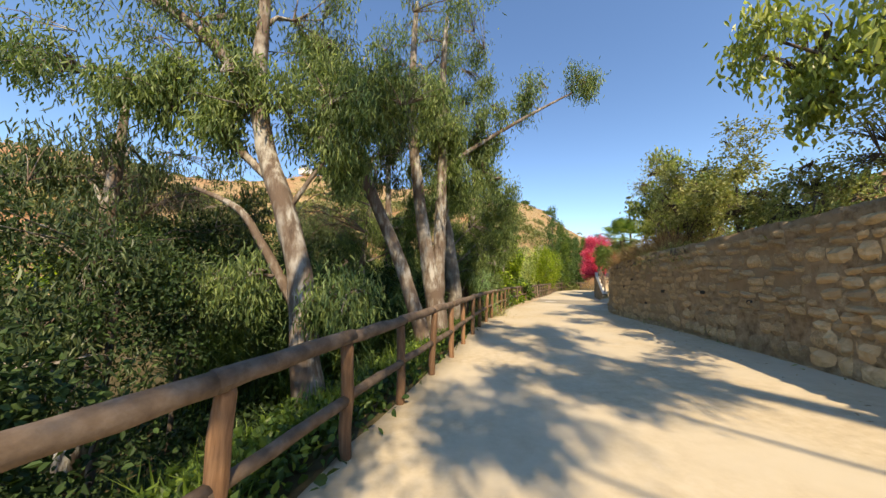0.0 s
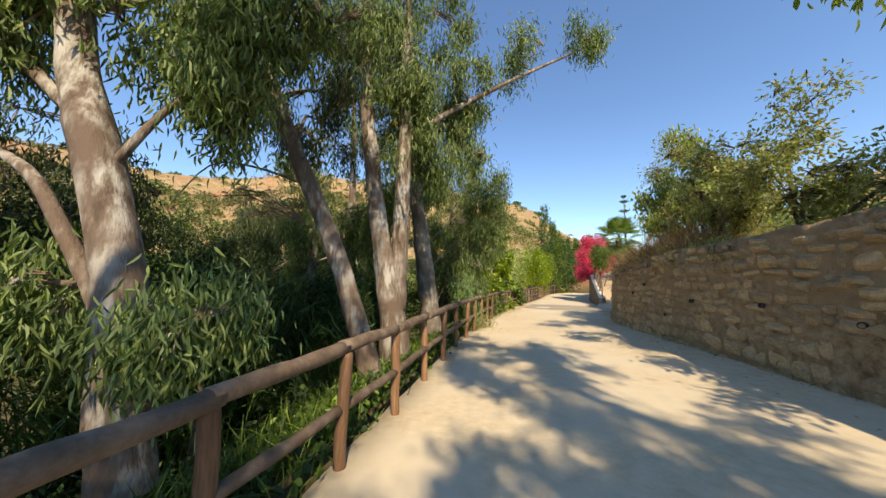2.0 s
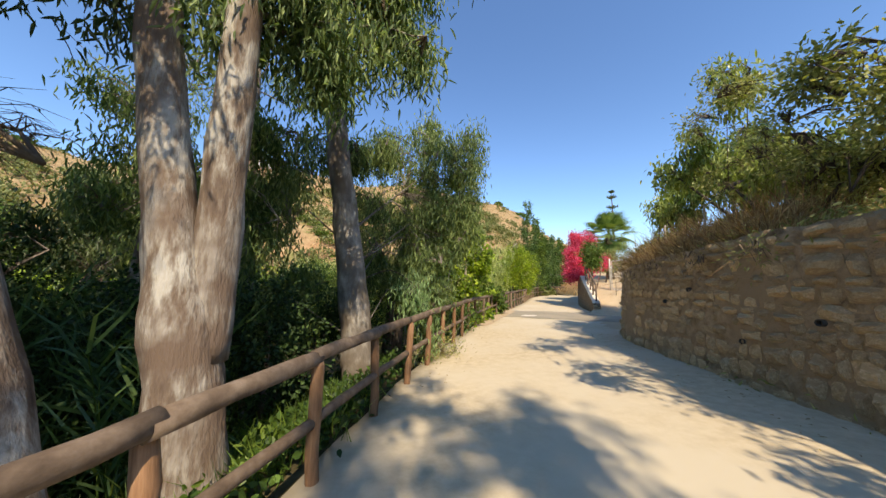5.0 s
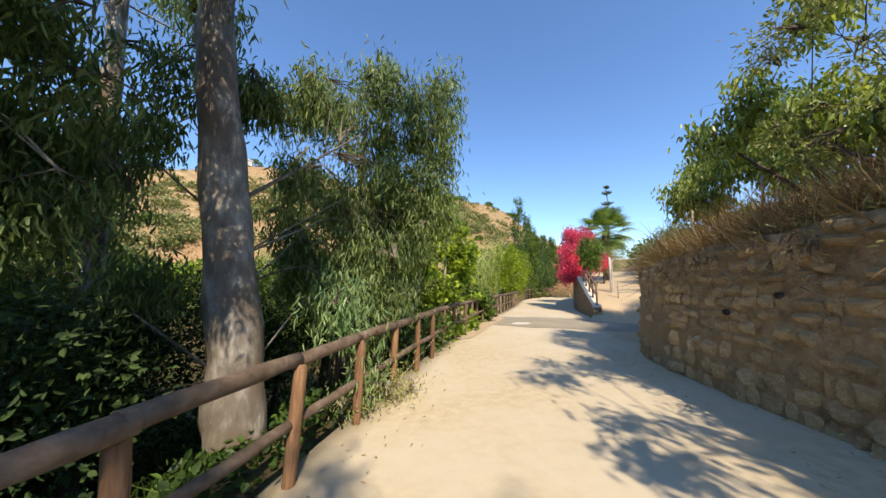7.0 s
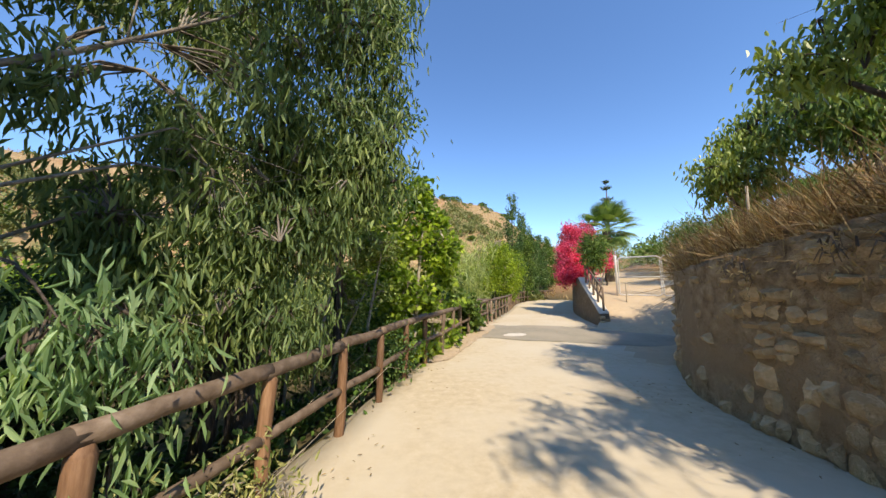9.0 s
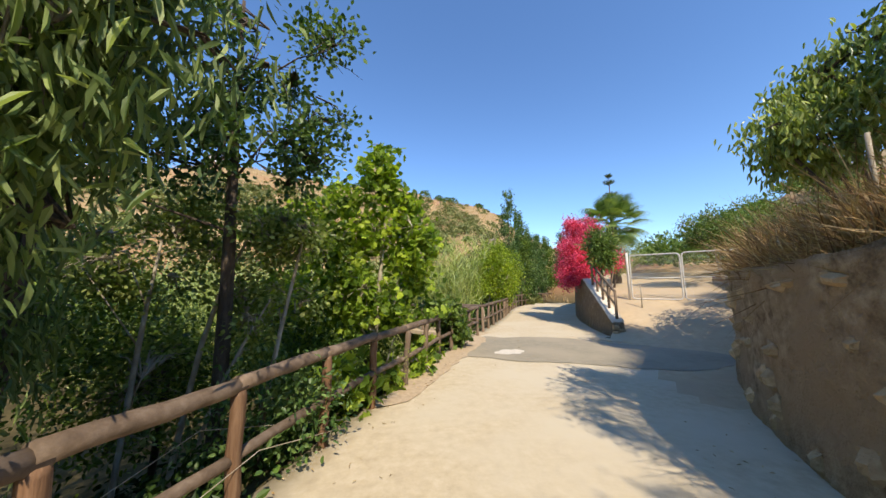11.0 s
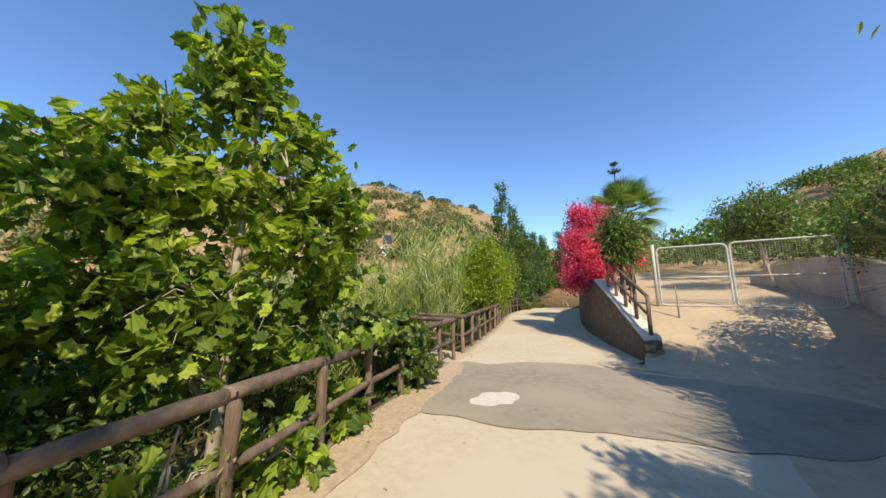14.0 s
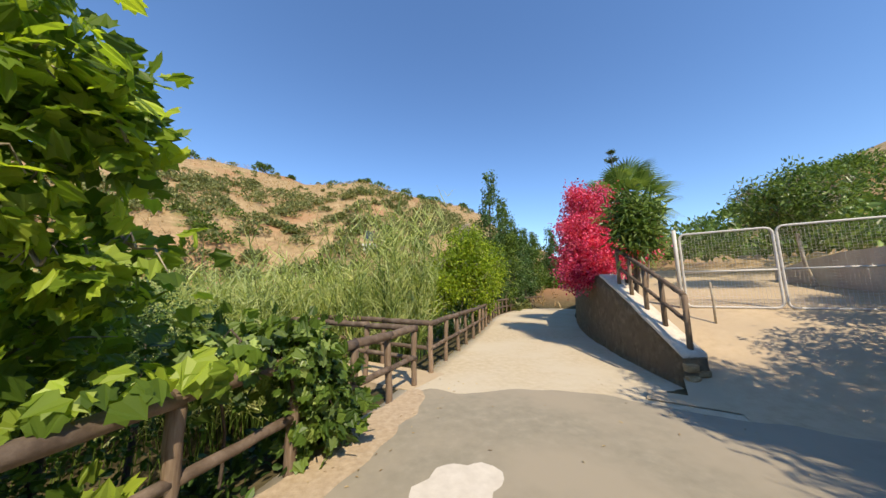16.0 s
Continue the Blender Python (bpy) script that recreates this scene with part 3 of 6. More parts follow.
sheet("dust_strip", M["dust"], "brown dust and grit along the fence", [(3.2, 15.0), (3.75, 15.2), (4.5, 16.6), (5.3, 18.1), (5.8, 19.0), (6.3, 20.1), (6.1, 20.5), (5.55, 19.7), (4.4, 17.6)], 0.0135, ragged=0.11)

# drive up to the gate
b = Builder()
U, W = Vector((0.7, 0.72, 0)).normalized(), Vector((0.72, -0.7, 0)).normalized()
na, nb = 70, 44
for i in range(na):
    for j in range(nb):
        p = Vector((8.2, 17.5, 0)) + U * (-2.4 + i * 0.33) + W * (-3.2 + j * 0.25)
        wd = float(side_of(np.array([p.x]), np.array([p.y]), WEDGE)[0])
        z = float(ramp_height(np.array([p.x]), np.array([p.y]))[0]) + 0.006
        if (wd < -0.05 and p.y > 19.67) or (z < 0.012 and float(side_of(np.array([p.x]), np.array([p.y]), LEFT)[0]) < 4.3):
            z = -0.12
        b.v.append(Vector((p.x, p.y, z)))
for i in range(na - 1):
    for j in range(nb - 1):
        a = i * nb + j
        q = (a, a + nb, a + nb + 1, a + 1)
        if min(b.v[k].z for k in q) > -0.1:
            b.f.append(q)
tagged(put("driveway", b.mesh("driveway"), M["drive"]), "tan concrete driveway rising to the wire gate", "driveway", kind="structure")


# ---- timber fence ----
def post_mesh(seed, h, r):
    rng2 = random.Random(seed)
    b = Builder()
    zs = [-0.25, 0.0, h * 0.25, h * 0.5, h * 0.75, h - 0.04, h]
    b.tube([(rng2.uniform(-0.008, 0.008), rng2.uniform(-0.008, 0.008), z) for z in zs], [r * rng2.uniform(0.94, 1.06) for _ in zs[:-1]] + [r * 0.8], 10, 0.1)
    return b.mesh("post")


post_set = [post_mesh(s, 0.9, 0.05) for s in range(6)]
for me in post_set[:4]:
    me.materials.append(M["post"])
for me in post_set[4:]:
    me.materials.append(M["post_grey"])


def log_rail(p, q, r, seed):
    rng2 = random.Random(seed)
    b = Builder()
    n = 7
    pts = [Vector(p).lerp(Vector(q), i / (n - 1)) + Vector((0, 0, rng2.uniform(-0.006, 0.006))) for i in range(n)]
    b.tube(pts, [r * rng2.uniform(0.93, 1.07) for _ in range(n)], 10, 0.12)
    return b.mesh("rail")


def fence(posts, label, grey=False, scale=1.0, seed=0, first=True):
    th = thing("timber_fence", (*posts[0], 0), label, "fence")
    rng2 = random.Random(seed)
    for i, (x, y) in enumerate(posts):
        if i == 0 and not first:
            continue
        me = post_set[4 + i % 2] if grey else post_set[rng2.randrange(4)]
        ob = new("post", me)
        ob.parent = th
        ob.matrix_basis = pose(x - posts[0][0], y - posts[0][1], 0, rng2.uniform(-2, 2), rng2.uniform(-2, 2), rng2.uniform(0, 360)) @ Matrix.Diagonal((scale, scale, 1, 1))
    for i in range(len(posts) - 1):
        (x0, y0), (x1, y1) = posts[i], posts[i + 1]
        d = Vector((x1 - x0, y1 - y0, 0)).normalized() * 0.04
        for nm, z, r in (("top_rail", 0.935, 0.058), ("middle_rail", 0.45, 0.042)):
            z0, z1 = z + rng2.uniform(-0.012, 0.012), z + rng2.uniform(-0.012, 0.012)
            put(nm, log_rail(Vector((x0, y0, z0)) - d, Vector((x1, y1, z1)) + d * 0.4, r * scale, seed * 100 + i), M["rail"], th)
    return th


fence(POSTS[:17], "weathered brown log fence with two rails beside the path", seed=1)
fence(POSTS[16:], "grey-brown log fence with two rails overgrown by vine", True, seed=2, first=False)
far_line = smooth_line([(6.55, 21.45), (9.05, 26.4), (13.05, 34.6), (18.25, 41.0), (24, 45.6), (34, 49.6)], 0.3)
far_posts, run = [], 0.0
for a, c in zip(far_line[:-1], far_line[1:]):
    d = math.hypot(c[0] - a[0], c[1] - a[1])
    if not far_posts or run >= 1.0:
        far_posts.append(a)
        run = 0.0
    run += d
fence(far_posts[:9], "grey-brown log fence along the bend of the path", True, seed=3)
fence(far_posts[8:22], "grey-brown log fence along the far bend", True, seed=4, first=False)
fence(far_posts[21:], "grey-brown log fence at the far end of the path", True, seed=6, first=False)
fence([(6.165, 20.723), (5.3, 21.5), (4.4, 22.3), (3.5, 23.1)], "grey log rail of a side path down to the creek", True, seed=7, first=False)
fence([(6.55, 21.45), (5.6, 22.4), (4.7, 23.2), (3.8, 24.0)], "grey log rail of a side path down to the creek", True, seed=8, first=False)
b = Builder()
b.box((-2.2, -0.55, -0.12), (2.2, 0.55, 0.0), Matrix.Translation((4.8, 22.35, 0.0)) @ Euler((0, 0, radians(-41.5))).to_matrix().to_4x4())
tagged(put("side_path", b.mesh("side_path", False), M["drive"]), "pale concrete side path between log rails", "path", kind="structure")


# ---- rubble wall ----
def wall_top(s, p):
    return float(np.interp(p.y, [-8, 2.6, 6, 9, 11, 12.4, 13.5, 15.5, 17, 22], [2.45, 2.42, 2.32, 2.24, 2.1, 1.92, 1.85, 1.9, 2.3, 2.6])) + 0.05 * noise.noise(Vector((s * 1.3, 0, 0))) + 0.03 * noise.noise(Vector((s * 5, 3, 0)))


wline = smooth_line(WALL, 0.25)
b = Builder()
rings, s = [], 0.0
while s < 34:
    p, d = at_line(wline, s)
    n = Vector((-d.y, d.x, 0))
    top = wall_top(s, p)
    foot = -0.3
    prof = []
    for k in range(25):
        z = foot + (top - foot) * k / 24
        bulge = 0.05 * noise.noise(Vector((s * 1.1, z * 1.4, 5))) + 0.025 * noise.noise(Vector((s * 4, z * 5, 8))) + 0.018 * noise.noise(Vector((s * 9, z * 11, 3)))
        prof.append(p + n * (bulge - 0.035 * max(z, 0)) + Vector((0, 0, z)))
    for o in (0.18, 0.6):
        prof.append(p - n * o + Vector((0, 0, top + 0.03 * noise.noise(Vector((s * 3, o * 9, 2))))))
    prof.append(p - n * 0.7 + Vector((0, 0, foot)))
    rings.append(prof)
    s += 0.08
for prof in rings:
    b.v += prof
R = len(rings[0])
for i in range(len(rings) - 1):
    for k in range(R - 1):
        a = i * R + k
        b.f.append((a, a + R, a + R + 1, a + 1))
wall = tagged(put("stone_wall", b.mesh("stone_wall"), M["mortar"]), "shaded brown rubble stone retaining wall with earth joints", "wall", kind="structure")


def stone_mesh(seed, bm_only=False):
    """A rough flat-faced block, one unit wide and high, domed a little to the front (-y side is the back)."""
    r2 = random.Random(seed)
    n = 4
    V, Fc = [], []
    cut = [r2.uniform(0.0, 0.16) for _ in range(4)]
    for j in range(n):
        for i in range(n):
            u, v = i / (n - 1), j / (n - 1)
            edge = i in (0, n - 1) or j in (0, n - 1)
            x, z = u - 0.5, v - 0.5
            if i in (0, n - 1) and j in (0, n - 1):
                c = cut[(i > 0) + 2 * (j > 0)]
                x, z = x * (1 - c), z * (1 - c)
            x += r2.uniform(-0.045, 0.045)
            z += r2.uniform(-0.06, 0.06)
            V.append((x * (0.98 if edge else 1), (r2.uniform(-0.1, 0.25) if edge else r2.uniform(0.65, 1.0)), z))
    ring = [i for i in range(n)] + [n * j + n - 1 for j in range(1, n)] + [n * (n - 1) + i for i in range(n - 2, -1, -1)] + [n * j for j in range(n - 2, 0, -1)]
    for j in range(n - 1):
        for i in range(n - 1):
            a = j * n + i
            Fc.append((a + 1, a, a + n, a + n + 1))
    k0 = len(V)
    for a in ring:
        V.append((V[a][0] * 1.02, -1.6, V[a][2] * 1.02))
    m_ = len(ring)
    for i in range(m_):
        Fc.append((ring[i], ring[(i + 1) % m_], k0 + (i + 1) % m_, k0 + i))
    return V, Fc


stone_kinds = []
for sd in range(14):
    V, Fc = stone_mesh(sd)
    stone_kinds.append((V, Fc, quick_mesh("stone", V, [i for f in Fc for i in f], [len(f) for f in Fc], False)))
    stone_kinds[-1][2].materials.append(M["stone"])
srng = random.Random(11)
z = 0.02
joined = Builder()
near_stones = []
while z < 2.4:
    h = srng.choice([0.12, 0.16, 0.2, 0.25] if z > 0.9 else [0.17, 0.22, 0.28]) * srng.uniform(0.9, 1.15)
    s = 5.0 + srng.uniform(0, 0.3)
    while s < 27:
        w = srng.choice([0.14, 0.2, 0.26, 0.34, 0.42]) * srng.uniform(0.85, 1.2) * (1.0 if s < 16.5 else 0.75)
        p, d = at_line(wline, s + w / 2)
        zz = z + h / 2 + srng.uniform(-0.03, 0.03) + 0.12 * noise.noise(Vector((s * 0.8, z, 4)))
        if zz + h * 0.45 < wall_top(s, p) and srng.random() > (0.12 if p.y < 10.5 else 0.3 if p.y < 11.8 else 0.8):
            n = Vector((-d.y, d.x, 0))
            hh, ww = h * srng.uniform(0.82, 0.97), w * srng.uniform(0.84, 0.95)
            m = Matrix.Translation(p + n * (-0.012 - 0.035 * zz + 0.05 * noise.noise(Vector((s * 1.1, zz * 1.4, 5)))) + Vector((0, 0, zz)))
            rot = Matrix(((d.x, n.x, 0), (d.y, n.y, 0), (0, 0, 1))).to_4x4()
            m = m @ rot @ Euler((radians(srng.uniform(-3, 3)), radians(srng.uniform(-9, 9)), radians(srng.uniform(-6, 6)))).to_matrix().to_4x4() @ Matrix.Diagonal((ww, srng.uniform(0.05, 0.12), hh, 1))
            near_stones.append((p.y, srng.randrange(14), m))
        s += w
    z += h


# ---- low wall with handrail, gate ----
def wedge_top(s):
    return float(np.interp(s, [0, 0.25, 1.5, 2.4, 3.4, 9, 40], [0.5, 0.62, 1.2, 1.6, 1.95, 2.3, 2.5]))


wedge_line = smooth_line(WEDGE, 0.25)
b, cap = Builder(), Builder()
rings, caps, s = [], [], 0.0
while s < 30:
    p, d = at_line(wedge_line, s)
    n = Vector((-d.y, d.x, 0))
    top = wedge_top(s) + 0.03 * noise.noise(Vector((s * 2, 1, 1)))
    prof = [p + n * (0.06 - 0.05 * k / 6 + 0.03 * noise.noise(Vector((s * 2, k * 0.6, 2)))) + Vector((0, 0, -0.25 + (top + 0.25) * k / 6)) for k in range(7)]
    prof += [p - n * 0.3 + Vector((0, 0, top)), p - n * 0.36 + Vector((0, 0, -0.25))]
    rings.append(prof)
    if s < 3.6:
        caps.append([p + n * 0.05 + Vector((0, 0, top - 0.02)), p + n * 0.05 + Vector((0, 0, top + 0.05)), p - n * 0.31 + Vector((0, 0, top + 0.06)), p - n * 0.31 + Vector((0, 0, top - 0.02))])
    s += 0.25
for bb, rr in ((b, rings), (cap, caps)):
    for prof in rr:
        bb.v += prof
    R = len(rr[0])
    for i in range(len(rr) - 1):
        for k in range(R - 1):
            a = i * R + k
            bb.f.append((a, a + R, a + R + 1, a + 1))
    bb.f.append(tuple(range(R)))
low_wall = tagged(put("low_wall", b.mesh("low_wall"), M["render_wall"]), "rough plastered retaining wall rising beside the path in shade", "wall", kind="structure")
put("coping", cap.mesh("coping"), M["cap"], low_wall, "pale stepped cement coping")
end_rng = random.Random(4)
for i in range(7):
    V, Fc, me = stone_kinds[i]
    ob = new("stone", me)
    ob.parent = low_wall
    ob.matrix_basis = Matrix.Translation((10.46 + end_rng.uniform(-0.05, 0.25), 19.59 + end_rng.uniform(-0.05, 0.03) - 0.0, 0.06 + 0.09 * (i % 4))) @ Euler((0, 0, radians(170 + end_rng.uniform(-20, 20)))).to_matrix().to_4x4() @ Matrix.Diagonal((0.2, 0.05, 0.13, 1))

rail_s = [0.12, 0.75, 1.35, 1.95, 2.6]
handrail = thing("handrail", (10.6, 19.65, 0.55), "brown wooden handrail with two rails on the low wall", "handrail")
tops = []
for i, s in enumerate(rail_s):
    p, d = at_line(wedge_line, s)
    p = p + Vector((d.y, -d.x, 0)) * 0.15
    z0 = wedge_top(s)
    bb = Builder()
    bb.tube([p + Vector((0, 0, z0 - 0.05)), p + Vector((0, 0, z0 + 0.45)), p + Vector((0, 0, z0 + 0.92))], [0.045, 0.043, 0.042], 10, 0.1)
    put("post", bb.mesh("post"), M["post_grey"], handrail)
    tops.append((p, z0))
for nm, dz, r in (("top_rail", 0.92, 0.045), ("middle_rail", 0.48, 0.035)):
    for (p, z0), (q, z1) in zip(tops[:-1], tops[1:]):
        put(nm, log_rail(p + Vector((0, 0, z0 + dz)), q + Vector((0, 0, z1 + dz)), r, int(z0 * 100)), M["rail"], handrail)


def gate_leaf(name, p0, p1, zb, zt, label):
    """A steel tube frame with rounded corners, a middle bar and a wire mesh."""
    p0, p1 = Vector((*p0, 0)), Vector((*p1, 0))
    th = thing(name, (p0.x, p0.y, zb), label, "gate", "double gate")
    w = (p1 - p0).length
    d = (p1 - p0) / w
    r = 0.12
    ring = []
    for cx, cz, a0 in ((w - r, zb + r, -90), (w - r, zt - r, 0), (r, zt - r, 90), (r, zb + r, 180)):
        for k in range(5):
            a = radians(a0 + k * 22.5)
            ring.append(p0 + d * (cx + r * math.cos(a)) + Vector((0, 0, cz + r * math.sin(a))))
    ring.append(ring[0].copy())
    b = Builder()
    b.tube(ring, [0.026] * len(ring), 8, 0, None, False)
    put("frame", b.mesh("frame"), M["metal"], th)
    b = Builder()
    zm = zb + (zt - zb) * 0.47
    b.tube([p0 + Vector((0, 0, zm)), p1 + Vector((0, 0, zm))], [0.022, 0.022], 8)
    put("middle_bar", b.mesh("middle_bar"), M["metal"], th)
    b = Builder()
    t = 0.05
    while t < w - 0.03:
        b.tube([p0 + d * t + Vector((0, 0, zb + 0.02)), p0 + d * t + Vector((0, 0, zt - 0.02))], [0.0022] * 2, 3, 0, None, False)
        t += 0.06
    z = zb + 0.06
    while z < zt - 0.03:
        b.tube([p0 + d * 0.02 + Vector((0, 0, z)), p1 - d * 0.02 + Vector((0, 0, z))], [0.0022] * 2, 3, 0, None, False)
        z += 0.06
    put("wire_mesh", b.mesh("wire_mesh"), M["metal"], th)
    return th


gate_leaf("gate", (12.75, 21.5), (13.93, 20.42), 1.16, 2.9, "closed galvanised steel gate leaf with wire mesh")
gate_leaf("gate", (13.98, 20.38), (15.4, 19.1), 1.16, 2.92, "closed galvanised steel gate leaf with wire mesh")
for x, y in ((12.68, 21.56), (15.5, 19.0)):
    b = Builder()
    z0 = ground_z(x, y)
    b.tube([(x, y, z0 - 0.1), (x, y, 2.3), (x, y, 3.02)], [0.045, 0.045, 0.044], 10)
    tagged(put("gate_post", b.mesh("gate_post"), M["metal"]), "round galvanised gate post set in the drive", "post", "gate posts")
b = Builder()
b.tube([(12.35, 20.6, ground_z(12.35, 20.6) - 0.05), (12.36, 20.6, 1.35), (12.36, 20.62, 1.72)], [0.022, 0.022, 0.02], 8)
tagged(put("stake", b.mesh("stake"), M["bark_pale"]), "thin pale wooden stake in the drive", "stake")
b = Builder()
b.tube([(12.0, 21.9, 1.2), (12.35, 22.1, 1.9), (12.6, 22.2, 2.6)], [0.03, 0.03, 0.028], 8)
tagged(put("pole", b.mesh("pole"), M["rail"]), "leaning dark wooden pole behind the handrail", "pole")
# whitewashed wall on the far side of the drive
b = Builder()
pts = [(13.9, 17.45), (14.6, 18.0), (15.4, 18.7), (16.6, 19.9), (17.6, 21.2), (18.4, 22.4), (19.0, 23.6)]
for i, (x, y) in enumerate(pts):
    z0 = float(ramp_height(np.array([x]), np.array([y]))[0])
    t = z0 + (1.35, 1.3, 1.2, 1.15, 1.0, 0.75, 0.35)[i]
    b.v += [Vector((x, y, z0 - 0.3)), Vector((x, y, t)), Vector((x + 0.2, y - 0.15, t)), Vector((x + 0.2, y - 0.15, z0 - 0.3))]
for i in range(len(pts) - 1):
    for k in range(3):
        a = i * 4 + k
        b.f.append((a, a + 1, a + 5, a + 4))
b.f += [(0, 3, 2, 1)]
tagged(put("white_wall", b.mesh("white_wall", False), M["white_wall"]), "stained off-white wall beside the drive behind the gate", "wall", kind="structure")


# ---- gum trees ----
def gum(label, trunks, blobs, seed, per=28, dark=False, gap=0.1, size=(0.14, 0.025), limb=0.06, bark="bark"):
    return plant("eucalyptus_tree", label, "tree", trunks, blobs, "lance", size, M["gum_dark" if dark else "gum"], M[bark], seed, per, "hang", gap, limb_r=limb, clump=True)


gum("tall pale-barked gum tree with drooping leaves and forked limbs",
    [[(-2.1, 4.2, -1.9, 0.3), (-2.3, 4.2, -0.8, 0.25), (-2.45, 4.2, 0.1, 0.22), (-2.63, 4.2, 1.5, 0.2), (-3.04, 4.22, 2.75, 0.18), (-3.4, 4.3, 3.6, 0.16), (-3.6, 4.3, 4.6, 0.14), (-3.7, 4.4, 6.0, 0.11), (-3.8, 4.6, 7.8, 0.07)],
     [(-3.5, 4.3, 4.3, 0.12), (-4.4, 4.2, 5.5, 0.1), (-5.6, 4.1, 6.4, 0.08), (-7.0, 4.0, 7.4, 0.05)],
     [(-3.1, 4.25, 2.9, 0.07), (-4.4, 4.3, 4.05, 0.07), (-5.1, 4.3, 4.35, 0.06), (-5.8, 4.3, 4.95, 0.04), (-7.2, 4.5, 5.3, 0.02)],
     [(-2.5, 4.28, 0.6, 0.1), (-3.0, 4.3, 1.4, 0.085), (-3.35, 4.3, 1.95, 0.075), (-3.8, 4.3, 2.55, 0.06), (-4.7, 4.4, 2.95, 0.03)],
     [(-2.95, 4.2, 2.4, 0.05), (-2.65, 4.3, 3.0, 0.04), (-2.4, 4.4, 3.45, 0.02)]],
    [((-3.6, 4.2, 4.3), (1.0, 0.8, 0.6), 150), ((-4.8, 4.1, 4.4), (0.9, 0.8, 0.6), 130), ((-2.2, 4.7, 4.6), (1.0, 0.9, 1.0), 210), ((-2.5, 4.6, 3.5), (0.8, 0.6, 0.5), 100), ((-5.0, 4.6, 5.8), (1.5, 1.3, 0.9), 75), ((-3.3, 4.9, 6.6), (1.5, 1.3, 1.0), 80), ((-6.8, 4.4, 5.2), (1.4, 1.0, 0.7), 60),
     ((-7.5, 4.6, 7.4), (1.6, 1.4, 0.9), 45), ((-1.95, 4.0, 1.05), (0.6, 0.4, 0.35), 60), ((-3.5, 4.2, 1.35), (0.7, 0.4, 0.35), 45), ((-1.6, 5.1, 5.2), (1.2, 0.9, 0.8), 200)], 21)
gum("leaning gum tree with patchy grey bark",
    [[(-0.5, 6.45, -1.2, 0.24), (-0.62, 6.4, -0.45, 0.2), (-0.93, 6.4, 0.62, 0.17), (-1.4, 6.4, 1.95, 0.155), (-2.1, 6.4, 3.5, 0.14), (-2.6, 6.4, 4.7, 0.12), (-3.1, 6.5, 6.2, 0.09), (-3.5, 6.6, 7.6, 0.05)],
     [(-1.95, 6.4, 3.1, 0.024), (-2.7, 6.1, 3.3, 0.018), (-3.3, 5.95, 3.25, 0.012), (-3.8, 5.9, 2.6, 0.008)]],
    [((-2.0, 7.0, 4.6), (1.0, 0.9, 0.8), 100), ((-3.2, 6.6, 6.4), (1.5, 1.2, 1.1), 130), ((-1.2, 7.2, 6.2), (1.0, 1.0, 0.9), 100)], 22, dark=True)
gum("twin-stemmed gum tree with peeling pale bark beside the fence",
    [[(-0.36, 7.1, -1.1, 0.33), (-0.4, 7.1, -0.3, 0.29), (-0.48, 7.1, 0.6, 0.26), (-0.58, 7.1, 1.3, 0.23), (-0.8, 7.1, 2.4, 0.17), (-1.02, 7.1, 3.9, 0.155), (-1.2, 7.1, 5.5, 0.13), (-1.25, 7.2, 7.5, 0.1), (-1.2, 7.3, 9.5, 0.05)],
     [(-0.45, 7.15, 0.9, 0.2), (-0.42, 7.2, 1.7, 0.17), (-0.4, 7.2, 3.1, 0.155), (-0.36, 7.2, 5.0, 0.13), (-0.4, 7.2, 7.0, 0.1), (-0.3, 7.3, 9.0, 0.05)],
     [(-0.35, 7.2, 4.4, 0.07), (0.6, 7.5, 5.2, 0.06), (2.2, 8.0, 6.4, 0.045), (3.8, 8.5, 7.5, 0.025)]],
    [((-0.4, 7.7, 4.4), (0.9, 0.8, 0.8), 170), ((-0.3, 7.6, 5.2), (1.1, 1.0, 0.8), 190), ((-0.4, 7.5, 6.6), (1.5, 1.3, 1.0), 230), ((0.9, 8.0, 4.6), (0.7, 0.7, 0.8), 110), ((0.8, 7.7, 5.9), (0.9, 0.9, 0.8), 100), ((2.6, 8.2, 7.2), (1.0, 0.9, 0.6), 50), ((3.9, 8.6, 8.0), (0.9, 0.8, 0.6), 50),
     ((-0.8, 7.5, 8.5), (1.8, 1.6, 1.2), 170)], 23)
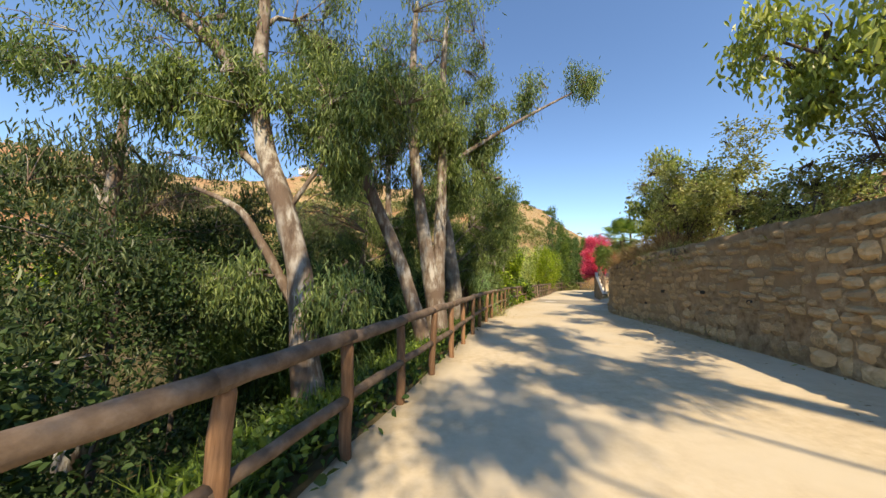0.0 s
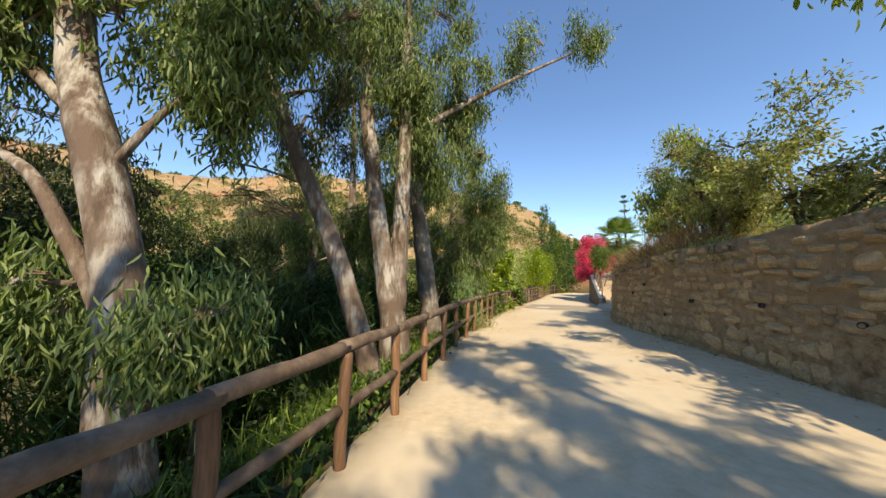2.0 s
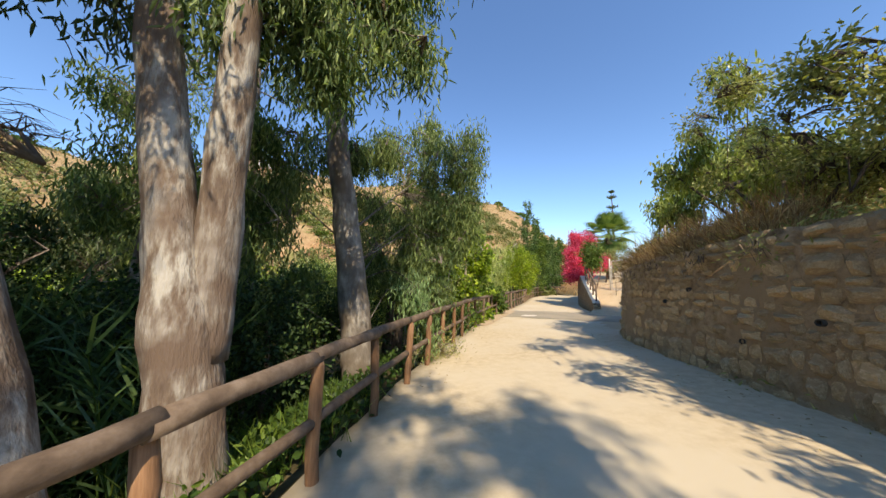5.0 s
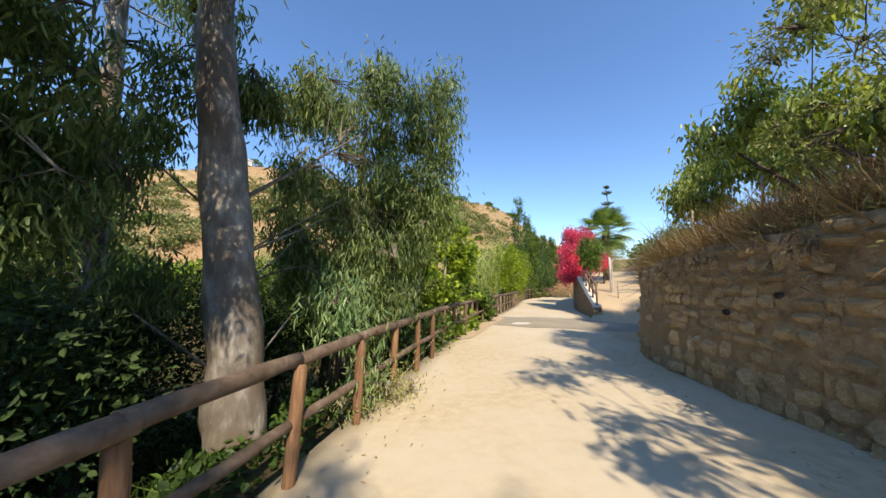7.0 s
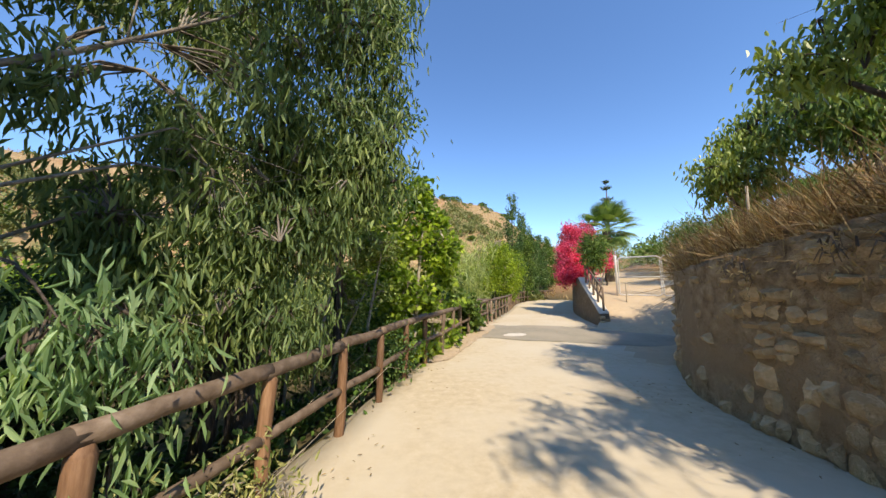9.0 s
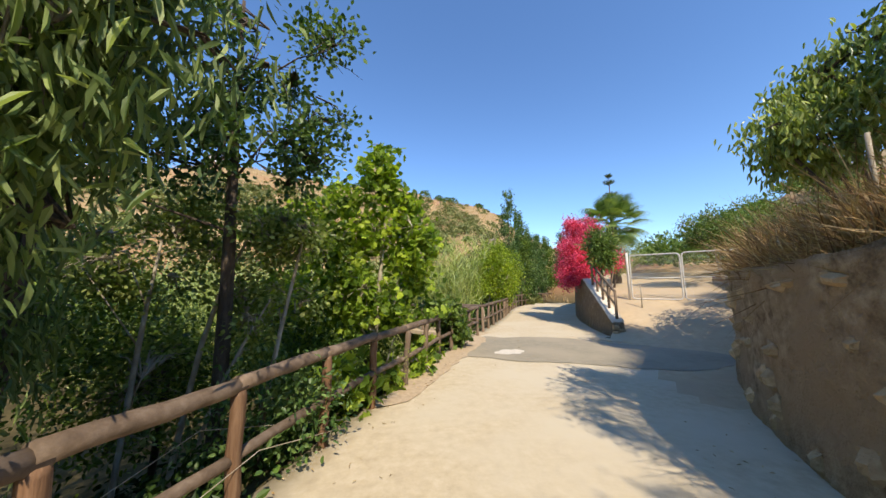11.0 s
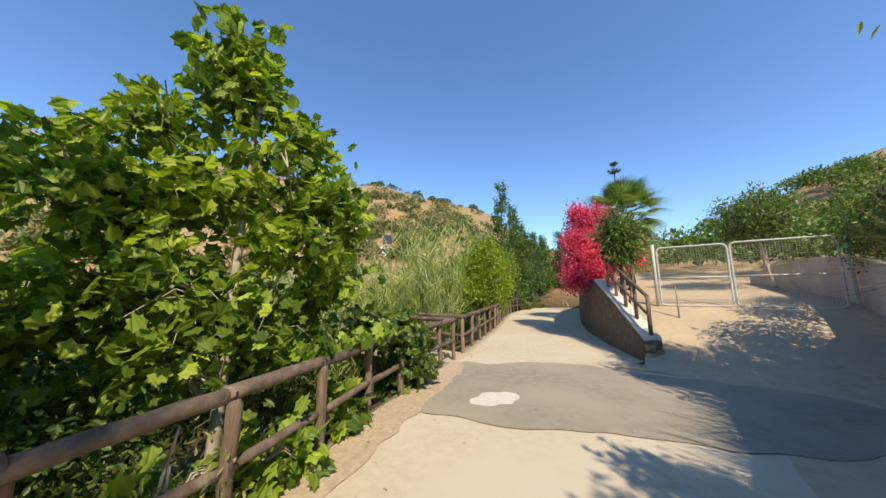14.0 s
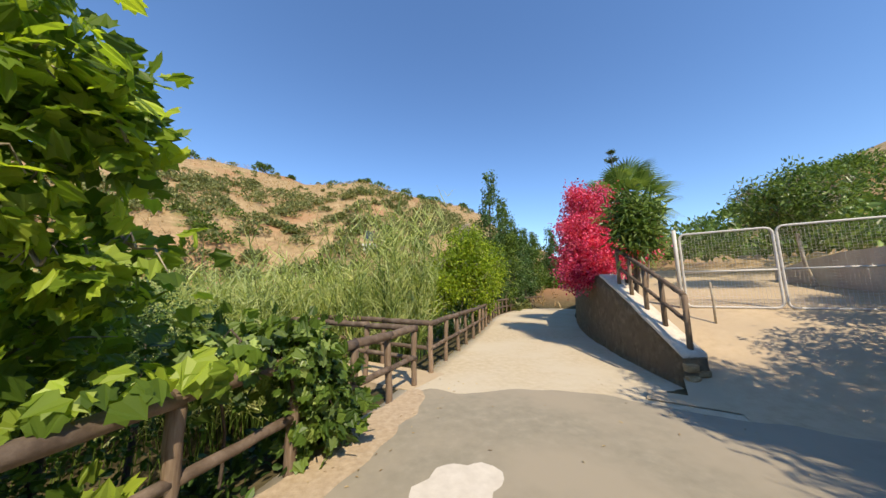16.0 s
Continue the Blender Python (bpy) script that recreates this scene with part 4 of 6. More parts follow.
gum("thick gum tree trunk with pale blotched bark",
    [[(0.25, 10.3, -1.2, 0.36), (0.2, 10.3, -0.3, 0.3), (0.11, 10.3, 0.7, 0.28), (-0.1, 10.3, 2.2, 0.25), (-0.36, 10.3, 3.95, 0.21), (-0.48, 10.3, 5.2, 0.18), (-0.6, 10.4, 7.0, 0.12), (-0.6, 10.5, 9.0, 0.05)],
     [(-0.15, 10.3, 2.4, 0.03), (0.5, 10.9, 3.2, 0.02), (1.3, 11.3, 4.0, 0.008)]],
    [((0.8, 11.3, 3.5), (0.9, 0.7, 0.7), 60), ((-0.5, 11.3, 4.1), (0.7, 0.6, 0.8), 80), ((1.9, 11.9, 4.3), (0.7, 0.6, 0.7), 60), ((2.5, 12.0, 5.1), (0.4, 0.4, 0.45), 36), ((1.6, 12.1, 5.3), (0.5, 0.45, 0.45), 44), ((0.3, 12.1, 5.1), (0.7, 0.6, 0.5), 50), ((2.2, 12.0, 2.6), (0.45, 0.4, 0.5), 50), ((1.35, 11.2, 4.55), (0.4, 0.4, 0.35), 30), ((0.5, 11.0, 4.4), (0.4, 0.35, 0.35), 26), ((1.5, 12.0, 2.6), (1.0, 0.8, 0.7), 130), ((0.7, 11.6, 2.2), (1.1, 0.8, 0.7), 110), ((1.2, 11.4, 1.35), (0.6, 0.5, 0.4), 45),
     ((-1.2, 10.6, 4.4), (1.2, 1.0, 0.8), 75), ((-1.6, 10.3, 2.8), (1.2, 1.0, 0.9), 80), ((-0.4, 10.3, 6.2), (1.5, 1.2, 1.0), 50), ((-2.3, 11.0, 1.4), (1.3, 1.0, 0.8), 110)], 24, gap=0.08, per=22, limb=0.022, bark="bark_smooth")
gum("slim gum tree in the thicket behind the fence",
    [[(-2.6, 11.5, -2.0, 0.2), (-2.6, 11.5, 1.0, 0.16), (-2.7, 11.5, 4.5, 0.13), (-2.8, 11.5, 8.0, 0.06)]],
    [((-2.6, 11.6, 3.6), (1.5, 1.2, 1.2), 66), ((-2.8, 11.6, 6.2), (1.8, 1.5, 1.2), 55), ((-3.6, 11.0, 1.6), (1.4, 1.2, 1.0), 80)], 25)
gum("gum tree with hanging grey-green boughs over the fence",
    [[(0.6, 13.2, -1.7, 0.2), (0.7, 13.2, 0.5, 0.15), (0.8, 13.2, 2.6, 0.1), (0.9, 13.3, 5.2, 0.04)]],
    [((2.2, 11.95, 3.6), (0.55, 0.45, 0.6), 75), ((2.1, 11.9, 4.5), (0.6, 0.5, 0.55), 70), ((2.6, 11.9, 2.9), (0.3, 0.35, 0.5), 40), ((0.2, 12.6, 4.8), (1.2, 0.8, 0.9), 85), ((1.7, 11.9, 1.15), (0.35, 0.4, 0.35), 36)], 26, gap=0.1, limb=0.014, per=22, size=(0.12, 0.021), bark="bark_dark")
gum("dark weeping gum tree leaning towards the fence",
    [[(0.3, 12.9, -1.7, 0.16), (0.5, 12.9, 0.8, 0.11), (0.9, 12.9, 3.2, 0.05)]],
    [((1.3, 12.4, 3.0), (1.0, 0.6, 0.7), 120), ((1.0, 12.6, 2.0), (1.1, 0.7, 0.7), 110), ((0.2, 12.6, 1.2), (1.1, 0.8, 0.7), 100), ((-0.2, 12.9, 3.4), (1.0, 0.7, 0.8), 80)], 39, gap=0.05, limb=0.014, per=26, size=(0.12, 0.021), bark="bark_dark")

gum("dark leafy gum tree in the thicket by the creek",
    [[(-3.2, 9.6, -2.1, 0.16), (-3.2, 9.6, 1.0, 0.13), (-3.0, 9.7, 4.2, 0.05)]],
    [((-2.9, 9.6, 3.0), (1.2, 1.0, 0.9), 120), ((-1.8, 9.4, 2.2), (1.0, 0.8, 0.9), 130), ((-1.3, 9.4, 3.5), (0.8, 0.8, 0.8), 60), ((-3.4, 9.6, 4.4), (1.0, 1.0, 0.7), 60), ((-2.2, 9.5, 1.0), (1.3, 0.8, 0.7), 120)], 27, dark=False, gap=0.1, limb=0.05)
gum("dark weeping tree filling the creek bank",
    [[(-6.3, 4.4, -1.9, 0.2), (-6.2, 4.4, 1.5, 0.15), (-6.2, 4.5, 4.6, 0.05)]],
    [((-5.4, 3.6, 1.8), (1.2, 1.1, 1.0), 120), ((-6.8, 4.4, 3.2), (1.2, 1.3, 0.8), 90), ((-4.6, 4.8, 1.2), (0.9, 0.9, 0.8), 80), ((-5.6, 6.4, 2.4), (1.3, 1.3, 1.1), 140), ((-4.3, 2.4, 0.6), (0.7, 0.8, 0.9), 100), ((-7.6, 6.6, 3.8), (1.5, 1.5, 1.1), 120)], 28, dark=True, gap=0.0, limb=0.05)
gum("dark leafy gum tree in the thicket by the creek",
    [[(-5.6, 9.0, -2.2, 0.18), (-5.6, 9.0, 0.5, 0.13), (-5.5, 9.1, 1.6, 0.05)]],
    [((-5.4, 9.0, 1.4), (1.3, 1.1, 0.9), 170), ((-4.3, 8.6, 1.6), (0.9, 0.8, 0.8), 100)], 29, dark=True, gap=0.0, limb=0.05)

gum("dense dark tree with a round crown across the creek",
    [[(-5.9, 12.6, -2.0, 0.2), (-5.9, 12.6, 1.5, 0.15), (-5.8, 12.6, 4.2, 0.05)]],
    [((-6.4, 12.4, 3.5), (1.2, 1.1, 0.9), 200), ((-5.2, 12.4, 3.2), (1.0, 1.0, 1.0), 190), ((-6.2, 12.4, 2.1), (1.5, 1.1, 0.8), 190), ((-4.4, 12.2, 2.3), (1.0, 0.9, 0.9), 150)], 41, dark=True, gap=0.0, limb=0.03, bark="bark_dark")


def dead_branches(label, foot, tips, seed, r0=0.03):
    """Bare dead boughs: limbs that fork into fine drooping twigs."""
    r2 = random.Random(seed)
    th = thing("dead_bough", foot, label, "branch")
    for tip in tips:
        b = Builder()
        p, q = Vector(foot), Vector(tip)
        L = (q - p).length
        mid = p.lerp(q, 0.55) + Vector((r2.uniform(-0.1, 0.1), r2.uniform(-0.1, 0.1), 0.12 * L))
        b.tube([p, p.lerp(mid, 0.5), mid, mid.lerp(q, 0.6), q], [r0, r0 * 0.8, r0 * 0.6, r0 * 0.4, r0 * 0.2], 6, 0.1)
        for k in range(26):
            a = mid.lerp(q, r2.uniform(-0.3, 1.0))
            w = Vector((r2.gauss(0, 0.6), r2.gauss(0, 0.5), r2.gauss(-0.15, 0.4))) * (0.3 + 0.18 * L)
            c = a + w * 0.5 + Vector((0, 0, 0.05))
            e = a + w - Vector((0, 0, 0.1))
            b.tube([a, c, e], [0.008, 0.005, 0.002], 3, 0, None, False)
            for _ in range(3):
                e2 = c + Vector((r2.gauss(0, 0.16), r2.gauss(0, 0.16), r2.gauss(-0.1, 0.12)))
                b.tube([c, c.lerp(e2, 0.5), e2], [0.004, 0.003, 0.0015], 3, 0, None, False)
        put("bough", b.mesh("bough"), M["twig"], th)
    return th


dead_branches("bare dead gum boughs with dry drooping twigs", (-6.3, 4.9, 2.4), [(-5.0, 4.9, 3.0), (-5.4, 4.8, 2.8), (-6.6, 4.9, 3.3), (-7.3, 5.0, 2.9)], 1)
dead_branches("bare dead gum boughs with dry drooping twigs", (-2.6, 7.8, 2.7), [(-3.6, 7.9, 3.2), (-4.4, 8.0, 3.5), (-4.9, 8.0, 3.3), (-3.9, 7.9, 2.9)], 2)
dead_branches("bare dead twigs high on the leaning gum tree", (-2.45, 6.35, 4.3), [(-3.6, 6.2, 4.7), (-4.3, 6.2, 5.1), (-3.9, 6.2, 4.3)], 3, 0.02)

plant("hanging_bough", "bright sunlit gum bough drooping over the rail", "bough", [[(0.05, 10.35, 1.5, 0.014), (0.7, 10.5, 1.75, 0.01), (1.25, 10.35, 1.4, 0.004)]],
      [((1.15, 10.5, 1.3), (0.22, 0.22, 0.2), 26), ((1.3, 10.8, 1.05), (0.18, 0.2, 0.2), 18), ((1.45, 10.5, 0.55), (0.12, 0.18, 0.26), 8)], "lance", (0.13, 0.02), M["gum_sunlit"], M["bark_dark"], 36, 15, "hang", limb_r=0.008)

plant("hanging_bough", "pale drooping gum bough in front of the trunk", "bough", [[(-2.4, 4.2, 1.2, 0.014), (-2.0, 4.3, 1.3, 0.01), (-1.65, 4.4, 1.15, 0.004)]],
      [((-1.65, 4.42, 1.0), (0.3, 0.22, 0.14), 18), ((-2.0, 4.3, 1.1), (0.3, 0.25, 0.16), 12)], "lance", (0.13, 0.02), M["gum_sunlit"], M["bark_dark"], 37, 15, "hang", limb_r=0.008)

# ---- broad-leaved trees by the fence ----
plant("poplar_tree", "dark slender poplar with small round leaves", "tree",
      [[(1.6, 14.45, -1.6, 0.1), (1.6, 14.45, 1.0, 0.08), (1.55, 14.4, 3.5, 0.05), (1.5, 14.4, 5.4, 0.02)]],
      [((1.7, 14.4, 4.5), (0.75, 0.65, 0.9), 110), ((2.4, 14.3, 3.75), (0.5, 0.45, 0.6), 62), ((1.1, 14.4, 3.5), (0.7, 0.6, 0.6), 70), ((2.6, 14.3, 4.7), (0.35, 0.35, 0.45), 34), ((1.9, 14.4, 3.2), (0.7, 0.5, 0.4), 54), ((0.3, 14.4, 3.5), (0.6, 0.5, 0.3), 40), ((-0.2, 14.4, 3.0), (0.6, 0.5, 0.35), 40)],
      "oval", (0.07, 0.054), M["poplar"], M["bark_dark"], 31, 15, "round", 0.1, limb_r=0.03, clump=True)
# Lower growth kept apart to carry the brighter, sunlit leaf colour.
plant("poplar_thicket", "sunlit young poplars with pale stems behind the fence", "tree",
      [[(1.9, 14.5, -1.4, 0.04), (2.1, 14.55, 0.6, 0.03), (2.35, 14.7, 2.4, 0.015)], [(1.1, 14.4, -1.5, 0.035), (1.35, 14.5, 1.0, 0.028), (1.7, 14.7, 2.4, 0.012)], [(0.8, 14.2, -1.5, 0.03), (0.85, 14.3, 1.0, 0.025), (0.8, 14.5, 2.2, 0.012)], [(1.4, 14.2, -1.4, 0.025), (1.65, 14.2, 0.3, 0.02), (2.1, 14.4, 1.5, 0.01)]],
      [((2.0, 14.7, 2.2), (0.65, 0.5, 0.5), 120), ((1.0, 14.7, 2.1), (0.8, 0.6, 0.6), 125), ((1.9, 14.7, 1.3), (0.7, 0.5, 0.5), 110), ((0.1, 14.8, 1.8), (0.9, 0.7, 0.7), 110), ((-1.0, 15.0, 1.9), (0.9, 0.8, 0.7), 100), ((0.8, 14.6, 0.6), (1.0, 0.6, 0.5), 100)],
      "oval", (0.062, 0.046), M["poplar_sunlit"], M["bark_pale"], 40, 17, "round", 0.1, limb_r=0.012, clump=True)
plant("plane_tree", "young plane tree with bright lobed leaves behind the fence", "tree",
      [[(3.0, 16.9, -1.4, 0.07), (3.1, 16.9, 0.8, 0.055), (3.2, 16.8, 2.4, 0.04), (3.35, 16.7, 4.2, 0.015)], [(3.0, 16.9, 0.5, 0.03), (2.3, 16.6, 1.8, 0.025), (1.9, 16.4, 2.9, 0.012)], [(3.1, 16.9, 0.9, 0.025), (3.5, 16.95, 1.7, 0.016), (3.75, 17.0, 2.3, 0.008)]],
      [((3.1, 16.7, 3.9), (0.36, 0.4, 0.65), 50), ((3.15, 16.8, 2.75), (0.75, 0.55, 0.6), 44), ((2.3, 16.6, 2.5), (0.7, 0.5, 0.4), 44), ((2.3, 16.7, 3.45), (0.35, 0.3, 0.3), 16), ((1.75, 16.6, 3.1), (0.4, 0.3, 0.2), 14), ((1.0, 16.6, 2.75), (0.5, 0.4, 0.25), 18), ((3.75, 17.0, 2.2), (0.5, 0.4, 0.2), 24), ((3.85, 17.2, 2.75), (0.5, 0.4, 0.2), 26), ((3.65, 17.1, 3.4), (0.4, 0.35, 0.25), 20), ((2.7, 16.8, 1.5), (0.85, 0.6, 0.7), 80), ((1.7, 16.3, 1.5), (0.8, 0.6, 0.6), 50), ((3.3, 17.3, 1.1), (0.5, 0.4, 0.5), 34), ((3.95, 17.6, 1.75), (0.45, 0.35, 0.16), 22), ((4.0, 17.4, 2.45), (0.4, 0.3, 0.14), 14), ((3.2, 18.0, 1.2), (0.6, 0.5, 0.4), 34)],
      "maple", (0.13, 0.13), M["plane"], M["bark_pale"], 32, 12, "round", 0.0, limb_r=0.025)
sapling = plant("plane_sapling", "low plane saplings pushing lobed leaves through the fence", "sapling",
      [[(3.2, 15.8, -0.8, 0.02), (3.35, 15.75, 0.2, 0.015), (3.5, 15.7, 0.8, 0.008)], [(3.9, 17.2, -0.8, 0.02), (4.1, 17.1, 0.3, 0.01)]],
      [((3.3, 15.75, 0.1), (0.32, 0.3, 0.25), 14), ((3.7, 16.55, 0.15), (0.32, 0.3, 0.3), 16), ((4.0, 17.4, 0.2), (0.3, 0.3, 0.25), 10), ((2.95, 15.0, 0.2), (0.35, 0.35, 0.3), 16)], "maple", (0.16, 0.15), M["plane"], M["bark_pale"], 33, 9, "round", limb_r=0.012)
plant("wild_herb", "grey-green leafy weeds growing through the rails", "weed",
      [[(3.4, 15.7, -0.4, 0.012), (3.5, 15.65, 0.6, 0.008)]], [((3.5, 15.8, 0.2), (0.25, 0.25, 0.35), 26), ((1.75, 10.9, 0.1), (0.45, 0.35, 0.25), 60), ((1.4, 10.5, 0.1), (0.3, 0.3, 0.3), 50)], "lance", (0.06, 0.018), M["olive"], M["bark_pale"], 34, 14, "up", limb_r=0.01)
vine = plant("climbing_vine", "broad-leaved vine smothering the fence rails", "vine",
      [[(4.9, 18.7, -0.5, 0.025), (4.95, 18.6, 0.5, 0.02), (5.0, 18.5, 1.1, 0.01)], [(4.4, 18.3, -0.6, 0.02), (4.5, 18.2, 0.5, 0.012), (4.4, 18.0, 1.1, 0.006)]],
      [((5.05, 18.9, 0.45), (0.28, 0.42, 0.42), 80), ((4.9, 18.7, 0.95), (0.3, 0.4, 0.22), 44), ((4.5, 18.3, 1.08), (0.35, 0.4, 0.16), 26)],
      "maple", (0.12, 0.12), M["lush"], M["bark_dark"], 35, 10, "round", limb_r=0.015)



def single_leaves(th, n, blobs, size, mat, seed):
    """Leaves big enough to pick apart, each an object on one shared mesh."""
    r2 = np.random.RandomState(seed)
    tv, tf = LEAF["maple"]
    kinds = []
    for k in range(4):
        me = quick_mesh("leaf", np.array(tv) * size + r2.normal(size=(len(tv), 3)) * size * 0.03, [i for f in tf for i in f], [len(f) for f in tf])
        me.materials.append(mat)
        kinds.append(me)
    for i in range(n):
        c, r = blobs[i % len(blobs)]
        d = r2.normal(size=3)
        d /= np.linalg.norm(d)
        d[0] = abs(d[0]) if r2.random() < 0.7 else d[0]
        p = Vector(np.array(c) + d * np.array(r) * r2.uniform(0.75, 1.05))
        face = Vector(tuple(d)) + Vector((0.3, -0.3, 0.5))
        q = face.to_track_quat("Z", "Y").to_matrix().to_4x4() @ pose(0, 0, 0, r2.uniform(-30, 30), r2.uniform(-25, 25), r2.uniform(90, 270))
        ob = new("leaf", kinds[i % 4])
        ob.parent = th
        ob.matrix_basis = Matrix.Translation(p - th.location) @ q @ Matrix.Diagonal((*([r2.uniform(0.6, 1.25)] * 3), 1))


single_leaves(vine, 180, [((5.05, 18.9, 0.45), (0.32, 0.46, 0.45)), ((4.92, 18.7, 0.98), (0.33, 0.42, 0.25)), ((4.5, 18.3, 1.1), (0.38, 0.42, 0.18))], 0.105, M["vine_single"], 5)
single_leaves(vine, 56, [((4.55, 17.9, 1.12), (0.3, 0.35, 0.1)), ((4.25, 17.45, 1.08), (0.25, 0.35, 0.1)), ((4.0, 17.0, 1.04), (0.2, 0.3, 0.09))], 0.15, M["plane_single"], 7)
single_leaves(sapling, 60, [((3.3, 15.75, 0.15), (0.36, 0.34, 0.3)), ((3.7, 16.55, 0.2), (0.36, 0.34, 0.32)), ((4.0, 17.4, 0.25), (0.3, 0.3, 0.3))], 0.15, M["plane_single"], 6)

# ---- undergrowth of the creek bank ----
brng = random.Random(8)
BUSHES = [(-4.6, 3.2, 0.9, 1.2, 1.3), (-5.8, 5.6, 1.2, 1.6, 1.6), (-3.6, 6.5, 0.7, 1.2, 1.2), (-4.8, 8.6, 1.0, 1.6, 1.5), (-2.4, 9.0, 0.6, 1.2, 1.2), (-1.0, 9.2, 0.5, 0.9, 1.0), (-2.0, 13.2, 0.6, 1.4, 1.4), (-0.3, 12.2, 0.3, 0.9, 1.0),
          (0.3, 15.4, 0.4, 1.3, 1.3), (1.2, 17.6, 0.3, 1.3, 1.2), (0.4, 19.4, -0.3, 1.3, 1.2), (2.6, 18.9, 0.3, 1.1, 1.3), (1.9, 21.0, 0.5, 1.3, 1.3), (-3.6, 1.2, 0.0, 1.1, 1.0), (-2.6, 16.0, 0.9, 1.6, 1.5), (-3.2, 19.0, 0.8, 1.7, 1.4), (-7.5, 9.5, 1.4, 2.0, 2.0), (-6.8, 2.2, 1.6, 1.7, 1.9), (2.2, 14.0, 0.2, 0.6, 0.7), (2.3, 16.1, 0.2, 0.7, 0.8), (-3.6, 12.4, 0.6, 1.4, 1.4), (-5.2, 14.4, 0.9, 1.7, 1.6), (-1.6, 10.9, 0.2, 0.9, 0.9)]
for i, (x, y, z, r, h) in enumerate(BUSHES):
    # Bushes under the gum trees take the leaf with shade in its colour.
    kind = ("oval", (0.07, 0.04), M["lush"] if y > 13.5 else M["painted_shade_leaf"]) if i % 3 else ("oval", (0.06, 0.035), M["poplar"] if y > 13.5 else M["painted_shade_leaf"])
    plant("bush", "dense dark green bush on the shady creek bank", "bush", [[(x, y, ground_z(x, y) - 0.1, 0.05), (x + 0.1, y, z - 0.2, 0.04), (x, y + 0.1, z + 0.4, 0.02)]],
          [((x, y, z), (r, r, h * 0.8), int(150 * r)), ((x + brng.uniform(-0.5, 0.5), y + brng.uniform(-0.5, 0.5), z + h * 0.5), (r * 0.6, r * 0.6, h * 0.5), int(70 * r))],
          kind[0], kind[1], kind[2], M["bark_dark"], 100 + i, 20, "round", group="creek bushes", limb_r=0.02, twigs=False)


def blades(name, label, category, spots, rng, per, length, width, mat, kind="", lean=0.45, stem=None):
    """Tufts of long blades rising from the ground."""
    base = np.repeat(np.array(spots), per, axis=0)
    n = len(base)
    C = base + rng.normal(size=(n, 3)) * np.array([0.13, 0.13, 0.02])
    D = rng.normal(size=(n, 3)) * lean + np.array([0, 0, 1.0])
    ob = put(name, leaf_mesh(name, "blade", C, D, rng, length, width, spread=0.5), mat)
    return tagged(ob, label, category, kind=kind)


rng = np.random.RandomState(3)


def scatter(n, xr, yr, keep):
    out = []
    while len(out) < n:
        x, y = rng.uniform(*xr), rng.uniform(*yr)
        if keep(x, y):
            out.append((x, y))
    P = np.array(out)
    return np.column_stack([P, height(P[:, 0], P[:, 1])])


def left_of(x, y):
    return -float(side_of(np.array([x]), np.array([y]), LEFT)[0])


def behind_wall(x, y):
    return float(side_of(np.array([x]), np.array([y]), WALL)[0])


# ground cover on the bank, close to the fence
S = scatter(2600, (-5, 5), (0, 20), lambda x, y: 0.12 < left_of(x, y) < 3.2)
n = len(S) * 12
base = np.repeat(S, 12, axis=0)
C = base + rng.normal(size=(n, 3)) * np.array([0.14, 0.14, 0.05]) + np.array([0, 0, 0.08])
tagged(put("ground_cover", leaf_mesh("ground_cover", "oval", C, rng.normal(size=(n, 3)) * 0.7 + np.array([0, 0, 0.25]), rng, 0.085, 0.06), M["ivy"]), "low green ground cover on the creek bank", "ground cover", kind="stuff")
# Thicket leaves carry the creek's shade in their colour.
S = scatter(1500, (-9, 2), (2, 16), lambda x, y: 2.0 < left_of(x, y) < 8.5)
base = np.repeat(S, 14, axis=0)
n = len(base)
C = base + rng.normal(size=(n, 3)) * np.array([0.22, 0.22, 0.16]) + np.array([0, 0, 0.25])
tagged(put("creek_thicket", leaf_mesh("creek_thicket", "oval", C, rng.normal(size=(n, 3)) * 0.7 + np.array([0, 0, 0.2]), rng, 0.12, 0.07), M["painted_shade_leaf"]), "leafy thicket covering the creek bed, darkened with painted shade", "thicket", kind="stuff")
S = scatter(520, (-4, 1), (0.5, 9), lambda x, y: 0.2 < left_of(x, y) < 2.6 and lumps(np.array([x]), np.array([y]), 1.7, 0.8)[0] > 0.0)
base = np.repeat(S, 16, axis=0)
C = base + rng.normal(size=base.shape) * np.array([0.1, 0.1, 0.05]) + np.array([0, 0, 0.14])
tagged(put("bank_herbs", leaf_mesh("bank_herbs", "oval", C, rng.normal(size=C.shape) * 0.7 + np.array([0, 0, 0.3]), rng, 0.07, 0.045), M["lush"]), "bright green leafy herbs on the creek bank", "herbs", kind="stuff")
blades("bank_grass", "bright green grass tufts on the creek bank", "grass", scatter(200, (-4, 1), (1, 9), lambda x, y: 0.15 < left_of(x, y) < 2.2), rng, 22, 0.32, 0.012, M["lush"], "stuff")


